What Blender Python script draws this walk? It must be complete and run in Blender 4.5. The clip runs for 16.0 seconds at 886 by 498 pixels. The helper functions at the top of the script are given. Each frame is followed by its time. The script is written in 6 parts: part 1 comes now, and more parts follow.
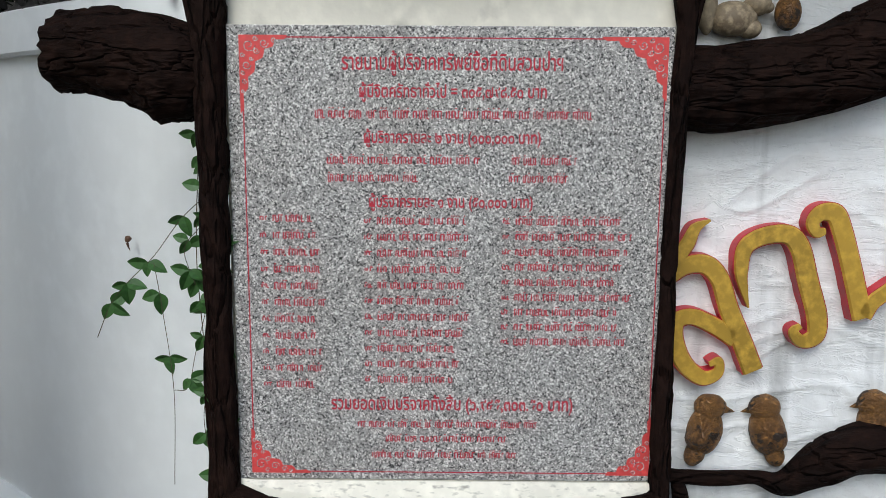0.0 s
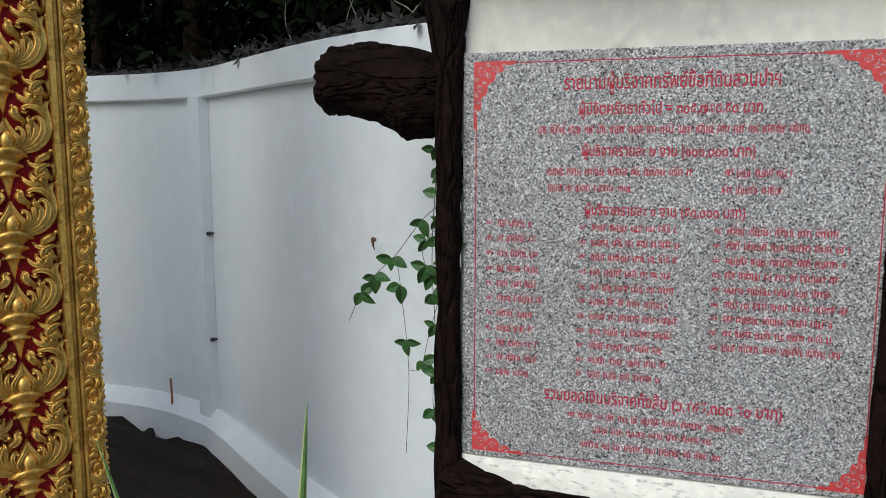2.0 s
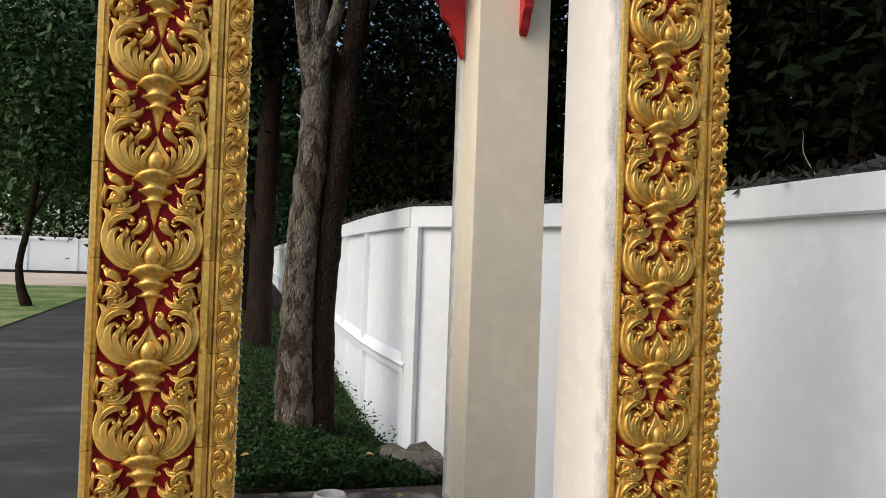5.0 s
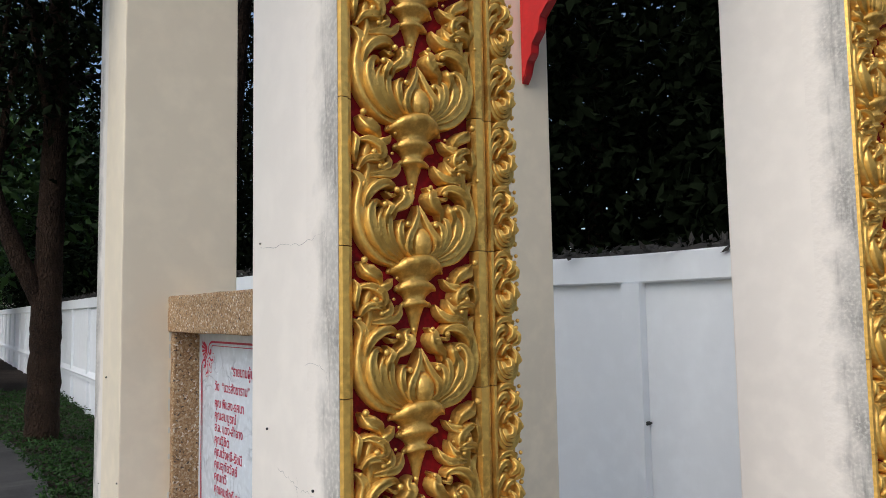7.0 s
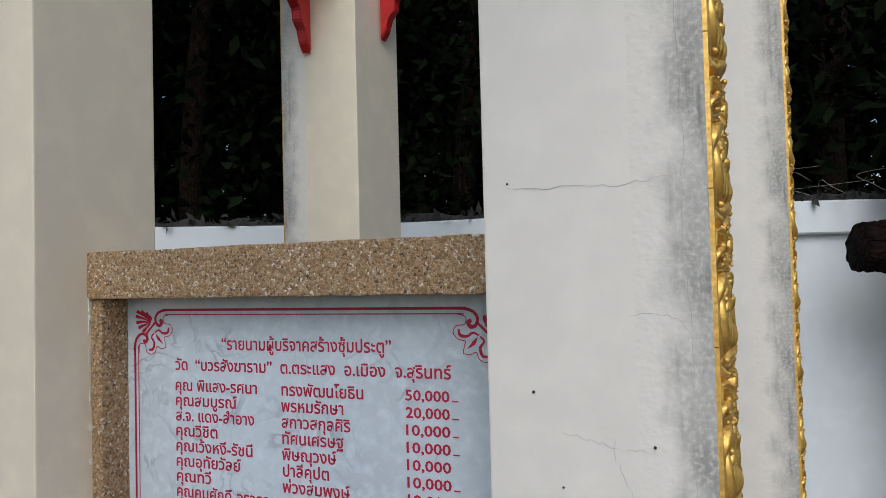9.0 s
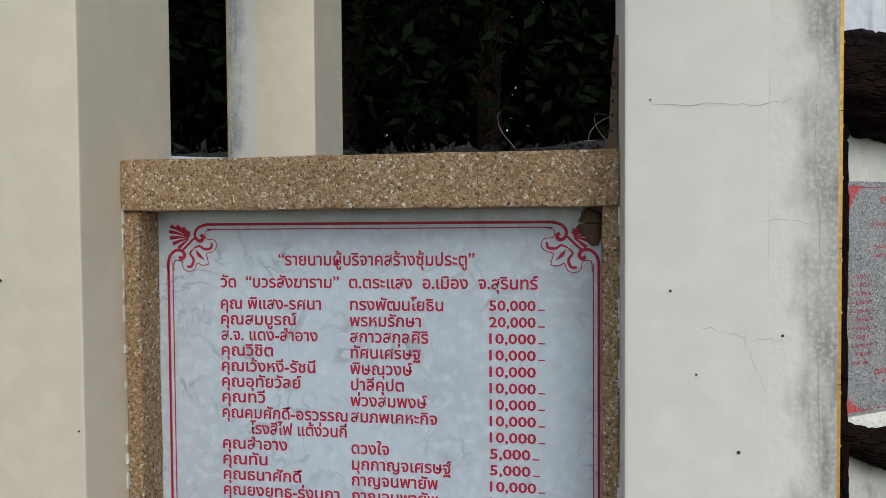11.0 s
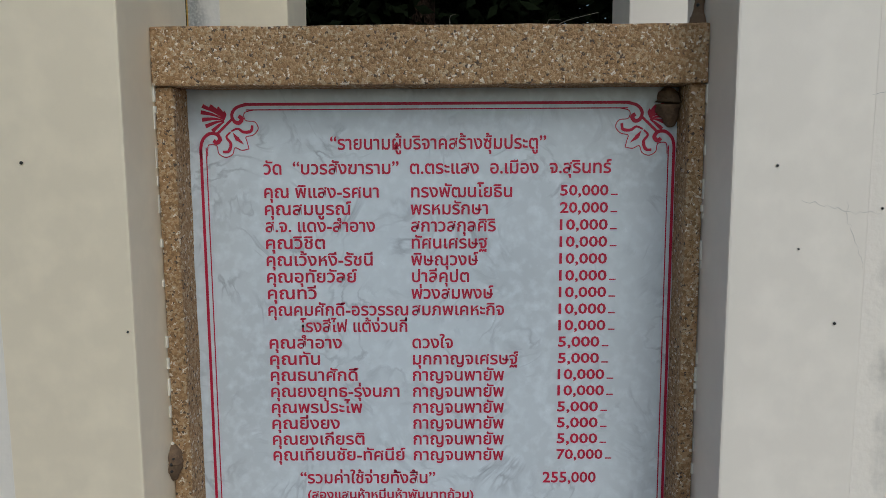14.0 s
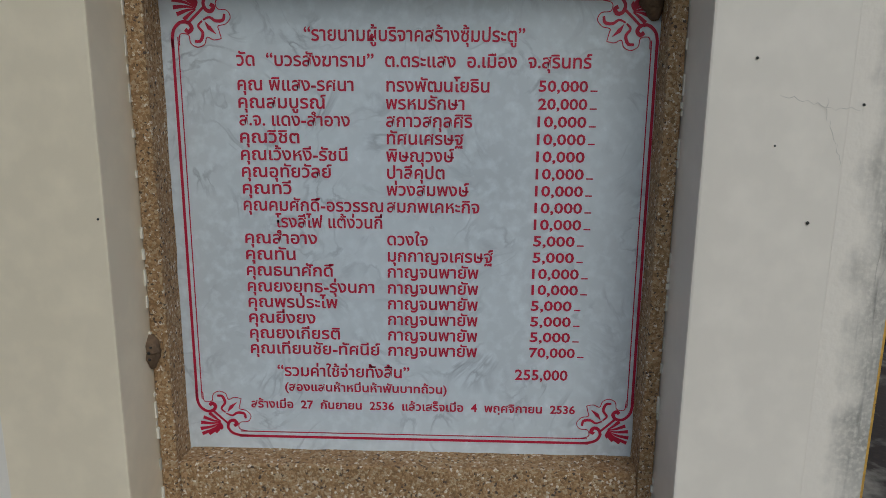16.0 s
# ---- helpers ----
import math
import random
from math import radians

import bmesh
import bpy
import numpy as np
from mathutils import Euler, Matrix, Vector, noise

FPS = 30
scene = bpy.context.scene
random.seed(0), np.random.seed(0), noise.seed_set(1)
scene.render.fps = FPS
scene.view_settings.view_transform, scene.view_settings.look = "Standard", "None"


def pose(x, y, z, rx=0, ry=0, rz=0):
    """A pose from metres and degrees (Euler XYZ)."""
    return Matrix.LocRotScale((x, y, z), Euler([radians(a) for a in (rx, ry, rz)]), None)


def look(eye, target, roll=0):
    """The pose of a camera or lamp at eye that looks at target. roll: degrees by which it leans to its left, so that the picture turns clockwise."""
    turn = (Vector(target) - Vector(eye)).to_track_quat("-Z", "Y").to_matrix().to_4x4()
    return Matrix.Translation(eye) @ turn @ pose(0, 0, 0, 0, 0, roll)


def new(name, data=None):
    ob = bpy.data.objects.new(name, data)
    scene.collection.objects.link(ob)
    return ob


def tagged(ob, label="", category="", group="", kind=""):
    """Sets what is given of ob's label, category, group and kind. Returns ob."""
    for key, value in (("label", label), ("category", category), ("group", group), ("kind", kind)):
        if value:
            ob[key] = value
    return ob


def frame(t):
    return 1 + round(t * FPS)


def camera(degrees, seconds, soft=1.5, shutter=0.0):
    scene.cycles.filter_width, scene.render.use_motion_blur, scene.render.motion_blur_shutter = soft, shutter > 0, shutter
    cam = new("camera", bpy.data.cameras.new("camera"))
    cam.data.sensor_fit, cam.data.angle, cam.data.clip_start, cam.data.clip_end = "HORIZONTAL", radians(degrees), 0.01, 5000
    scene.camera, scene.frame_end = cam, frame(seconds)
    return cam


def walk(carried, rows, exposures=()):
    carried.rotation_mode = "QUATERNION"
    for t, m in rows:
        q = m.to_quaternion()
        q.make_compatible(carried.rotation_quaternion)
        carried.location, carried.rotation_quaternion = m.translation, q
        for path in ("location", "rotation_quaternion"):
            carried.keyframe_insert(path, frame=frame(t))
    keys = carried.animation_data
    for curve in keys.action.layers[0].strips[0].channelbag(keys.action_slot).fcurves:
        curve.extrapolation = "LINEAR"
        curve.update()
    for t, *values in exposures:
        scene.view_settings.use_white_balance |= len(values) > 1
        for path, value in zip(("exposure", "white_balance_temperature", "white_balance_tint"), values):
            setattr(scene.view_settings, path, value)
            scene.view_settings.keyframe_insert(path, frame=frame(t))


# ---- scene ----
cam = camera(60.3, 16.0, soft=0.6)
PATH = [
    (0, (1.62, -2.912, 1.477), (3.23, -1.761, 1.186), 0.4),
    (0.5, (1.598, -2.916, 1.461), (3.199, -1.752, 1.175), 0.3),
    (1, (1.581, -2.943, 1.467), (3.191, -1.787, 1.197), 0.4),
    (1.5, (1.549, -2.994, 1.47), (3.052, -1.704, 1.194), -0.2),
    (2, (1.447, -3.087, 1.477), (2.666, -1.522, 1.219), 0.1),
    (2.5, (1.376, -3.134, 1.488), (2.342, -1.389, 1.341), 0.4),
    (3, (1.258, -3.138, 1.527), (2.053, -1.305, 1.433), 0.6),
    (3.5, (1.026, -3.056, 1.553), (1.754, -1.194, 1.489), -0.4),
    (4, (0.793, -2.956, 1.533), (1.492, -1.083, 1.512), 1.1),
    (4.5, (0.642, -2.822, 1.556), (1.182, -0.896, 1.545), 1.1),
    (5, (0.407, -2.527, 1.525), (0.952, -0.603, 1.557), 2.0),
    (5.2, (0.273, -2.373, 1.548), (0.859, -0.462, 1.609), 1.4),
    (7.3, (-0.808, -1.123, 1.666), (0.455, 0.419, 1.824), -0.1),
    (7.5, (-0.886, -0.991, 1.663), (0.461, 0.483, 1.781), 0.9),
    (8, (-1.085, -0.689, 1.645), (0.463, 0.574, 1.736), -0.0),
    (8.2, (-1.183, -0.556, 1.648), (0.434, 0.618, 1.729), -0.6),
    (10.3, (-1.798, 0.427, 1.615), (0.166, 0.803, 1.642), -1.2),
    (10.5, (-1.829, 0.497, 1.602), (0.14, 0.847, 1.604), -1.2),
    (11, (-1.753, 0.571, 1.555), (0.218, 0.905, 1.493), -0.4),
    (11.5, (-1.678, 0.8, 1.558), (0.311, 0.997, 1.491), -0.6),
    (12, (-1.639, 0.892, 1.53), (0.352, 1.039, 1.408), -0.8),
    (12.5, (-1.662, 1.024, 1.522), (0.331, 1.032, 1.35), -0.9),
    (13, (-1.693, 1.089, 1.492), (0.295, 1.059, 1.283), -0.4),
    (13.5, (-1.712, 1.096, 1.465), (0.275, 1.089, 1.246), 0.2),
    (14, (-1.698, 1.078, 1.444), (0.285, 1.097, 1.186), -0.3),
    (14.5, (-1.683, 1.0, 1.427), (0.294, 1.061, 1.128), -0.0),
    (15, (-1.672, 0.983, 1.405), (0.292, 1.066, 1.038), -0.5),
    (15.5, (-1.684, 0.962, 1.391), (0.274, 1.029, 0.99), 0.1),
    (16, (-1.696, 0.972, 1.369), (0.252, 1.03, 0.919), 0.5),
]
walk(cam, [(t, look(eye, target, roll)) for t, eye, target, roll in PATH], exposures=[(0.0, -0.07, 6180, 4), (1.5, -0.07, 6180, 4), (2.0, -0.14, 6120, 4), (2.5, 0.14, 6220, 5), (3.5, 0.40, 6520, 6.5), (5.2, 0.42, 6750, 10), (7.5, -0.12, 6020, 9.5), (8.2, -0.32, 5880, 8.5), (10.5, -0.30, 6020, 4), (12.5, -0.42, 6060, 4), (13.5, -0.45, 6060, 4), (14.5, -0.70, 6180, 3.5), (16.0, -0.85, 6180, 3.5)])

# ---------- daylight: a bright overcast sky ----------
SUN_UP, SUN_TURN = 44.0, 250.0   # height and compass turn of the veiled sun, degrees
world = bpy.data.worlds.new("overcast")
scene.world = world
world.use_nodes = True
sky = world.node_tree.nodes.new("ShaderNodeTexSky")
sky.sky_type, sky.sun_disc = "NISHITA", False
sky.sun_elevation, sky.sun_rotation = radians(SUN_UP), radians(SUN_TURN)
sky.air_density, sky.dust_density, sky.ozone_density = 1.0, 2.5, 1.0
world.node_tree.links.new(sky.outputs[0], world.node_tree.nodes["Background"].inputs[0])
world.node_tree.nodes["Background"].inputs[1].default_value = 0.15
sun_data = bpy.data.lights.new("veiled_sun", "SUN")
sun_data.energy, sun_data.angle, sun_data.color = 1.5, radians(40), (1.0, 0.985, 0.97)
sun = new("veiled_sun", sun_data)
side = Vector((math.sin(radians(SUN_TURN)) * math.cos(radians(SUN_UP)), math.cos(radians(SUN_TURN)) * math.cos(radians(SUN_UP)), math.sin(radians(SUN_UP))))
sun.matrix_world = look(side * 40, (0, 0, 0))


# ---------- small builders ----------
def part(name, bm, material, parent=None, label="", smooth=False):
    """Links a bmesh as one mesh object, under parent if given."""
    me = bpy.data.meshes.new(name)
    bm.normal_update()
    bm.to_mesh(me)
    bm.free()
    return put_mesh(name, me, material, parent, label, smooth)


def put_mesh(name, me, material, parent=None, label="", smooth=False):
    if material and not me.materials:
        me.materials.append(material)
    if smooth:
        me.polygons.foreach_set("use_smooth", [True] * len(me.polygons))
    ob = new(name, me)
    if parent:
        ob.parent = parent
    if label:
        ob["label"] = label
    return ob


def box(bm, x0, x1, y0, y1, z0, z1, bevel=0.0):
    vs = [bm.verts.new((x, y, z)) for x in (x0, x1) for y in (y0, y1) for z in (z0, z1)]
    fs = [bm.faces.new([vs[i] for i in q]) for q in ((0, 1, 3, 2), (4, 6, 7, 5), (0, 4, 5, 1), (2, 3, 7, 6), (0, 2, 6, 4), (1, 5, 7, 3))]
    if bevel:
        es = {e for f in fs for e in f.edges}
        bmesh.ops.bevel(bm, geom=list(es), offset=bevel, segments=2, affect="EDGES", profile=0.6)
    return bm


def block(name, x0, x1, y0, y1, z0, z1, material, parent=None, label="", bevel=0.004):
    return part(name, box(bmesh.new(), x0, x1, y0, y1, z0, z1, bevel), material, parent, label)


def smooth_line(pts, per=8):
    """Catmull-Rom points through pts."""
    pts = [Vector(p) for p in pts]
    q = [pts[0] * 2 - pts[1]] + pts + [pts[-1] * 2 - pts[-2]]
    out = []
    for i in range(1, len(q) - 2):
        a, b, c, d = q[i - 1:i + 3]
        for k in range(per):
            t = k / per
            out.append(0.5 * (2 * b + (c - a) * t + (2 * a - 5 * b + 4 * c - d) * t * t + (3 * b - a - 3 * c + d) * t ** 3))
    out.append(pts[-1])
    return out


def tube(bm, pts, radii, sides=8, flat=1.0, up=Vector((0, 0, 1)), cap=True, rough=0.0, freq=6.0):
    """A swept tube; flat squeezes it along up; rough pushes the skin in and out by noise."""
    rings = []
    n = len(pts)
    for i, p in enumerate(pts):
        d = (pts[min(i + 1, n - 1)] - pts[max(i - 1, 0)]).normalized()
        s = d.cross(up)
        if s.length < 1e-4:
            s = d.cross(Vector((1, 0, 0)))
        s.normalize()
        w = s.cross(d).normalized()
        ring = []
        for k in range(sides):
            a = 2 * math.pi * k / sides
            r = radii[i]
            off = s * math.cos(a) * r + w * math.sin(a) * r * flat
            if rough:
                off *= 1 + rough * (noise.noise((p + off) * freq) + 0.6 * noise.noise((p + off) * freq * 2.7))
            ring.append(bm.verts.new(p + off))
        rings.append(ring)
    for a, b in zip(rings, rings[1:]):
        for k in range(sides):
            bm.faces.new((a[k], a[(k + 1) % sides], b[(k + 1) % sides], b[k]))
    if cap:
        bm.faces.new(rings[0][::-1])
        bm.faces.new(rings[-1])
    return bm


def lathe(bm, prof, sides=20, centre=(0, 0, 0), squash=1.0):
    """Turns (radius, z) pairs about the vertical."""
    rings = []
    c = Vector(centre)
    for r, z in prof:
        rings.append([bm.verts.new(c + Vector((r * math.cos(2 * math.pi * k / sides), squash * r * math.sin(2 * math.pi * k / sides), z))) for k in range(sides)])
    for a, b in zip(rings, rings[1:]):
        for k in range(sides):
            bm.faces.new((a[k], a[(k + 1) % sides], b[(k + 1) % sides], b[k]))
    bm.faces.new(rings[0][::-1])
    bm.faces.new(rings[-1])
    return bm


def sweep(bm, line, prof):
    """Sweeps a closed profile of (side, z) along a plan line; side counts to the left of the way."""
    rings = []
    n = len(line)
    for i, p in enumerate(line):
        d = (Vector(line[min(i + 1, n - 1)]) - Vector(line[max(i - 1, 0)])).to_2d().normalized()
        left = Vector((-d.y, d.x))
        rings.append([bm.verts.new((p[0] + left.x * o, p[1] + left.y * o, z)) for o, z in prof])
    m = len(prof)
    for a, b in zip(rings, rings[1:]):
        for k in range(m):
            bm.faces.new((a[k], b[k], b[(k + 1) % m], a[(k + 1) % m]))
    bm.faces.new(rings[0])
    bm.faces.new(rings[-1][::-1])
    return bm


def leaves(name, places, sizes, material, parent=None, seed=1, droop=0.5, long=1.8, label=""):
    """Many small folded leaves in one mesh, at the places given as an array."""
    g = np.random.default_rng(seed)
    n = len(places)
    d = g.normal(size=(n, 3))
    d[:, 2] = d[:, 2] * 0.5 - droop
    d /= np.linalg.norm(d, axis=1)[:, None]
    u = g.normal(size=(n, 3))
    s = np.cross(d, u)
    s /= np.linalg.norm(s, axis=1)[:, None] + 1e-9
    w = np.cross(s, d)
    L = sizes[:, None] * long
    W = sizes[:, None] * 0.42
    co = np.empty((n, 6, 3))
    co[:, 0] = places
    co[:, 1] = places + d * L * 0.45 + s * W + w * W * 0.35
    co[:, 2] = places + d * L
    co[:, 3] = places + d * L * 0.45 - s * W + w * W * 0.35
    co[:, 4] = places + d * L * 0.5
    co[:, 5] = places + d * L * 0.75 + s * W * 0.6 + w * W * 0.2
    idx = np.arange(n)[:, None] * 6
    tri = np.concatenate([idx + [0, 1, 4], idx + [1, 2, 4], idx + [2, 3, 4], idx + [3, 0, 4]], axis=1).reshape(-1)
    me = bpy.data.meshes.new(name)
    me.vertices.add(n * 6)
    me.vertices.foreach_set("co", co.reshape(-1))
    me.loops.add(len(tri))
    me.loops.foreach_set("vertex_index", tri)
    me.polygons.add(len(tri) // 3)
    me.polygons.foreach_set("loop_start", np.arange(0, len(tri), 3))
    me.update(calc_edges=True)
    return put_mesh(name, me, material, parent, label)


def thing(name, label, category, group="", at=(0, 0, 0), kind=""):
    ob = new(name)
    ob.location = at
    return tagged(ob, label, category, group, kind)


# ---------- materials ----------
def mat(name, base, rough=0.6, metal=0.0, vary=0.15, scale=6.0, dark=None, stains=0.0, stain_scale=1.2, stain_stretch=(1, 1, 1),
        bump=0.15, bump_scale=60.0, grain=0.0, grain_scale=300.0, island=False, spec=0.5, bump_dist=0.004, bump_stretch=None, cracks=0.0, crack_scale=9.0, patch=None, patch_scale=5.0, patch_at=(0.52, 0.60), patch_stretch=(1, 1, 1), crack_mix=0.35):
    """A surface with variation at two scales, stains of another colour, and fine relief."""
    m = bpy.data.materials.new(name)
    m.use_nodes = True
    nt = m.node_tree
    N, Lk = nt.nodes, nt.links
    bs = N["Principled BSDF"]
    tc = N.new("ShaderNodeTexCoord")
    co = N.new("ShaderNodeMapping")
    Lk.new(tc.outputs["Object"], co.inputs[0])

    def nz(sc, det=4.0, src=None):
        t = N.new("ShaderNodeTexNoise")
        t.inputs["Scale"].default_value = sc
        t.inputs["Detail"].default_value = det
        Lk.new((src or co).outputs[0], t.inputs["Vector"])
        return t

    def mix(a, b, fac, mode="MIX"):
        x = N.new("ShaderNodeMix")
        x.data_type, x.blend_type = "RGBA", mode
        for sock, v in ((x.inputs[0], fac), (x.inputs[6], a), (x.inputs[7], b)):
            if isinstance(v, (int, float)):
                sock.default_value = v
            elif isinstance(v, tuple):
                sock.default_value = (*v, 1) if len(v) == 3 else v
            else:
                Lk.new(v, sock)
        return x.outputs[2]

    def ramp(src, lo, hi):
        r = N.new("ShaderNodeMapRange")
        r.inputs[1].default_value, r.inputs[2].default_value = lo, hi
        Lk.new(src, r.inputs[0])
        return r.outputs[0]

    dk = dark or tuple(c * (1 - vary) ** 2 for c in base)
    big = nz(scale * 0.3, 5)
    col = mix(tuple(base), tuple(dk), ramp(big.outputs[0], 0.42, 0.75))
    small = nz(scale * 4, 6)
    col = mix(col, tuple(min(1, c * (1 + vary)) for c in base), ramp(small.outputs[0], 0.45, 0.7))
    if grain:
        gr = nz(grain_scale, 2)
        col = mix(col, tuple(c * (1 - grain) for c in base), ramp(gr.outputs[0], 0.5, 0.62))
    if stains:
        mp = N.new("ShaderNodeMapping")
        mp.inputs["Scale"].default_value = stain_stretch
        Lk.new(tc.outputs["Object"], mp.inputs[0])
        st = nz(stain_scale, 8, mp)
        col = mix(col, tuple(c * 0.25 for c in base), ramp(st.outputs[0], 0.58 - 0.12 * stains, 0.82))
    if patch:
        pp = N.new("ShaderNodeMapping")
        pp.inputs["Scale"].default_value = patch_stretch
        Lk.new(tc.outputs["Object"], pp.inputs[0])
        pn = nz(patch_scale, 10, pp)
        pn.inputs["Distortion"].default_value = 0.7
        p2 = nz(patch_scale * 6, 6, pp)
        pm = N.new("ShaderNodeMath")
        pm.operation = "MULTIPLY_ADD"
        pm.inputs[1].default_value = 0.30
        Lk.new(p2.outputs[0], pm.inputs[0])
        Lk.new(pn.outputs[0], pm.inputs[2])
        col = mix(col, tuple(patch), ramp(pm.outputs[0], patch_at[0] + 0.15, patch_at[1] + 0.15))
    if island:
        ge = N.new("ShaderNodeNewGeometry")
        col = mix(col, tuple(c * 0.45 for c in base), ge.outputs["Random Per Island"])
    Lk.new(col, bs.inputs["Base Color"])
    bs.inputs["Metallic"].default_value = metal
    bs.inputs["Specular IOR Level"].default_value = spec
    rr = N.new("ShaderNodeMapRange")
    rr.inputs[3].default_value, rr.inputs[4].default_value = max(0.03, rough - 0.12), min(1, rough + 0.12)
    Lk.new(small.outputs[0], rr.inputs[0])
    Lk.new(rr.outputs[0], bs.inputs["Roughness"])
    if bump:
        bp = N.new("ShaderNodeBump")
        bp.inputs["Strength"].default_value = bump
        bp.inputs["Distance"].default_value = bump_dist
        src = co
        if bump_stretch:
            src = N.new("ShaderNodeMapping")
            src.inputs["Scale"].default_value = bump_stretch
            Lk.new(tc.outputs["Object"], src.inputs[0])
        height = nz(bump_scale, 8, src).outputs[0]
        if cracks:
            wr = nz(crack_scale * 0.8, 3, src)
            ad = N.new("ShaderNodeMixRGB")
            ad.inputs[0].default_value = 0.12
            Lk.new(src.outputs[0], ad.inputs[1])
            Lk.new(wr.outputs["Color"], ad.inputs[2])
            vo = N.new("ShaderNodeTexVoronoi")
            vo.feature = "DISTANCE_TO_EDGE"
            vo.inputs["Scale"].default_value = crack_scale
            Lk.new(ad.outputs[0], vo.inputs["Vector"])
            mm = N.new("ShaderNodeMath")
            mm.operation = "MULTIPLY_ADD"
            mm.inputs[1].default_value = crack_mix
            Lk.new(height, mm.inputs[0])
            Lk.new(ramp(vo.outputs["Distance"], 0.0, cracks), mm.inputs[2])
            height = mm.outputs[0]
        Lk.new(height, bp.inputs["Height"])
        Lk.new(bp.outputs[0], bs.inputs["Normal"])
    return m


def speckle(name, cols, scale, rough=0.5, bump=0.4, size_mix=0.5, spec=0.5):
    """Stone chips: cells of several colours set in a matrix."""
    m = bpy.data.materials.new(name)
    m.use_nodes = True
    nt = m.node_tree
    N, Lk = nt.nodes, nt.links
    bs = N["Principled BSDF"]
    tc = N.new("ShaderNodeTexCoord")
    warp = N.new("ShaderNodeTexNoise")
    warp.inputs["Scale"].default_value = scale * 1.3
    add = N.new("ShaderNodeMixRGB")
    add.inputs[0].default_value = 0.012
    Lk.new(tc.outputs["Object"], warp.inputs["Vector"])
    Lk.new(tc.outputs["Object"], add.inputs[1])
    Lk.new(warp.outputs["Color"], add.inputs[2])
    vo = N.new("ShaderNodeTexVoronoi")
    vo.inputs["Scale"].default_value = scale
    Lk.new(add.outputs[0], vo.inputs["Vector"])
    sep = N.new("ShaderNodeSeparateColor")
    Lk.new(vo.outputs["Color"], sep.inputs[0])
    cr = N.new("ShaderNodeValToRGB")
    cr.color_ramp.interpolation = "CONSTANT"
    els = cr.color_ramp.elements
    while len(els) < len(cols):
        els.new(0.5)
    for i, (pos, c) in enumerate(cols):
        els[i].position = pos
        els[i].color = (*c, 1)
    Lk.new(sep.outputs[0], cr.inputs[0])
    big = N.new("ShaderNodeTexNoise")
    big.inputs["Scale"].default_value = 2.5
    big.inputs["Detail"].default_value = 6
    Lk.new(tc.outputs["Object"], big.inputs["Vector"])
    mr = N.new("ShaderNodeMapRange")
    mr.inputs[1].default_value, mr.inputs[2].default_value = 0.45, 0.8
    mr.inputs[3].default_value, mr.inputs[4].default_value = 0.0, 0.45
    Lk.new(big.outputs[0], mr.inputs[0])
    mx = N.new("ShaderNodeMix")
    mx.data_type, mx.blend_type = "RGBA", "MULTIPLY"
    mx.inputs[7].default_value = (0.62, 0.58, 0.54, 1)
    Lk.new(mr.outputs[0], mx.inputs[0])
    Lk.new(cr.outputs[0], mx.inputs[6])
    Lk.new(mx.outputs[2], bs.inputs["Base Color"])
    bs.inputs["Roughness"].default_value = rough
    bs.inputs["Specular IOR Level"].default_value = spec
    bp = N.new("ShaderNodeBump")
    bp.inputs["Strength"].default_value = bump
    bp.inputs["Distance"].default_value = 0.002
    Lk.new(vo.outputs["Distance"], bp.inputs["Height"])
    bp.invert = True
    Lk.new(bp.outputs[0], bs.inputs["Normal"])
    return m


M_WHITE = mat("white_wall_paint", (0.785, 0.815, 0.835), 0.42, vary=0.03, scale=2.0, stains=0.0, stain_scale=2.5, stain_stretch=(1, 1, 0.35), bump=0.12, bump_scale=25)
M_CREAM = mat("cream_pillar_paint", (0.85, 0.79, 0.705), 0.5, vary=0.05, scale=2.5, bump=0.2, bump_scale=18)
# Pillar cream warmed in colour to offset bluish shade on the rear pillars.
M_CREAMWARM = mat("light_warmed_cream", (0.87, 0.765, 0.585), 0.5, vary=0.06, scale=2.5, bump=0.2, bump_scale=18)
M_CEMENT = mat("weathered_cement", (0.54, 0.535, 0.51), 0.8, vary=0.15, scale=9, stains=0.45, stain_scale=14, stain_stretch=(1, 1.5, 0.12), bump=0.5, bump_scale=50)
M_GOLD = mat("gold_paint", (0.84, 0.50, 0.115), 0.36, metal=0.5, vary=0.28, scale=14, dark=(0.52, 0.27, 0.05), bump=0.4, bump_scale=130, spec=0.45)
M_RED = mat("red_paint", (0.24, 0.006, 0.010), 0.65, vary=0.35, scale=20, bump=0.2, spec=0.2)
M_BARK_FAKE = mat("painted_cement_bark", (0.012, 0.0062, 0.0048), 0.8, vary=0.5, scale=6, dark=(0.005, 0.0032, 0.003), bump=1.0, bump_scale=30, bump_dist=0.016, bump_stretch=(0.32, 1, 1.5), cracks=0.10, crack_scale=12.0, crack_mix=1.3, spec=0.06)
M_BARK_POST = mat("painted_cement_post_bark", (0.012, 0.0062, 0.0048), 0.8, vary=0.5, scale=6, dark=(0.005, 0.0032, 0.003), bump=1.0, bump_scale=30, bump_dist=0.016, bump_stretch=(1.5, 1, 0.32), cracks=0.10, crack_scale=12.0, crack_mix=1.3, spec=0.06)
M_BACKBROWN = mat("brown_render", (0.25, 0.19, 0.125), 0.8, vary=0.2, scale=6, bump=0.4, bump_scale=80)
M_PLASTER = mat("cream_plaster", (0.78, 0.75, 0.66), 0.5, vary=0.08, scale=4, stains=0.2, stain_scale=5, bump=0.2)
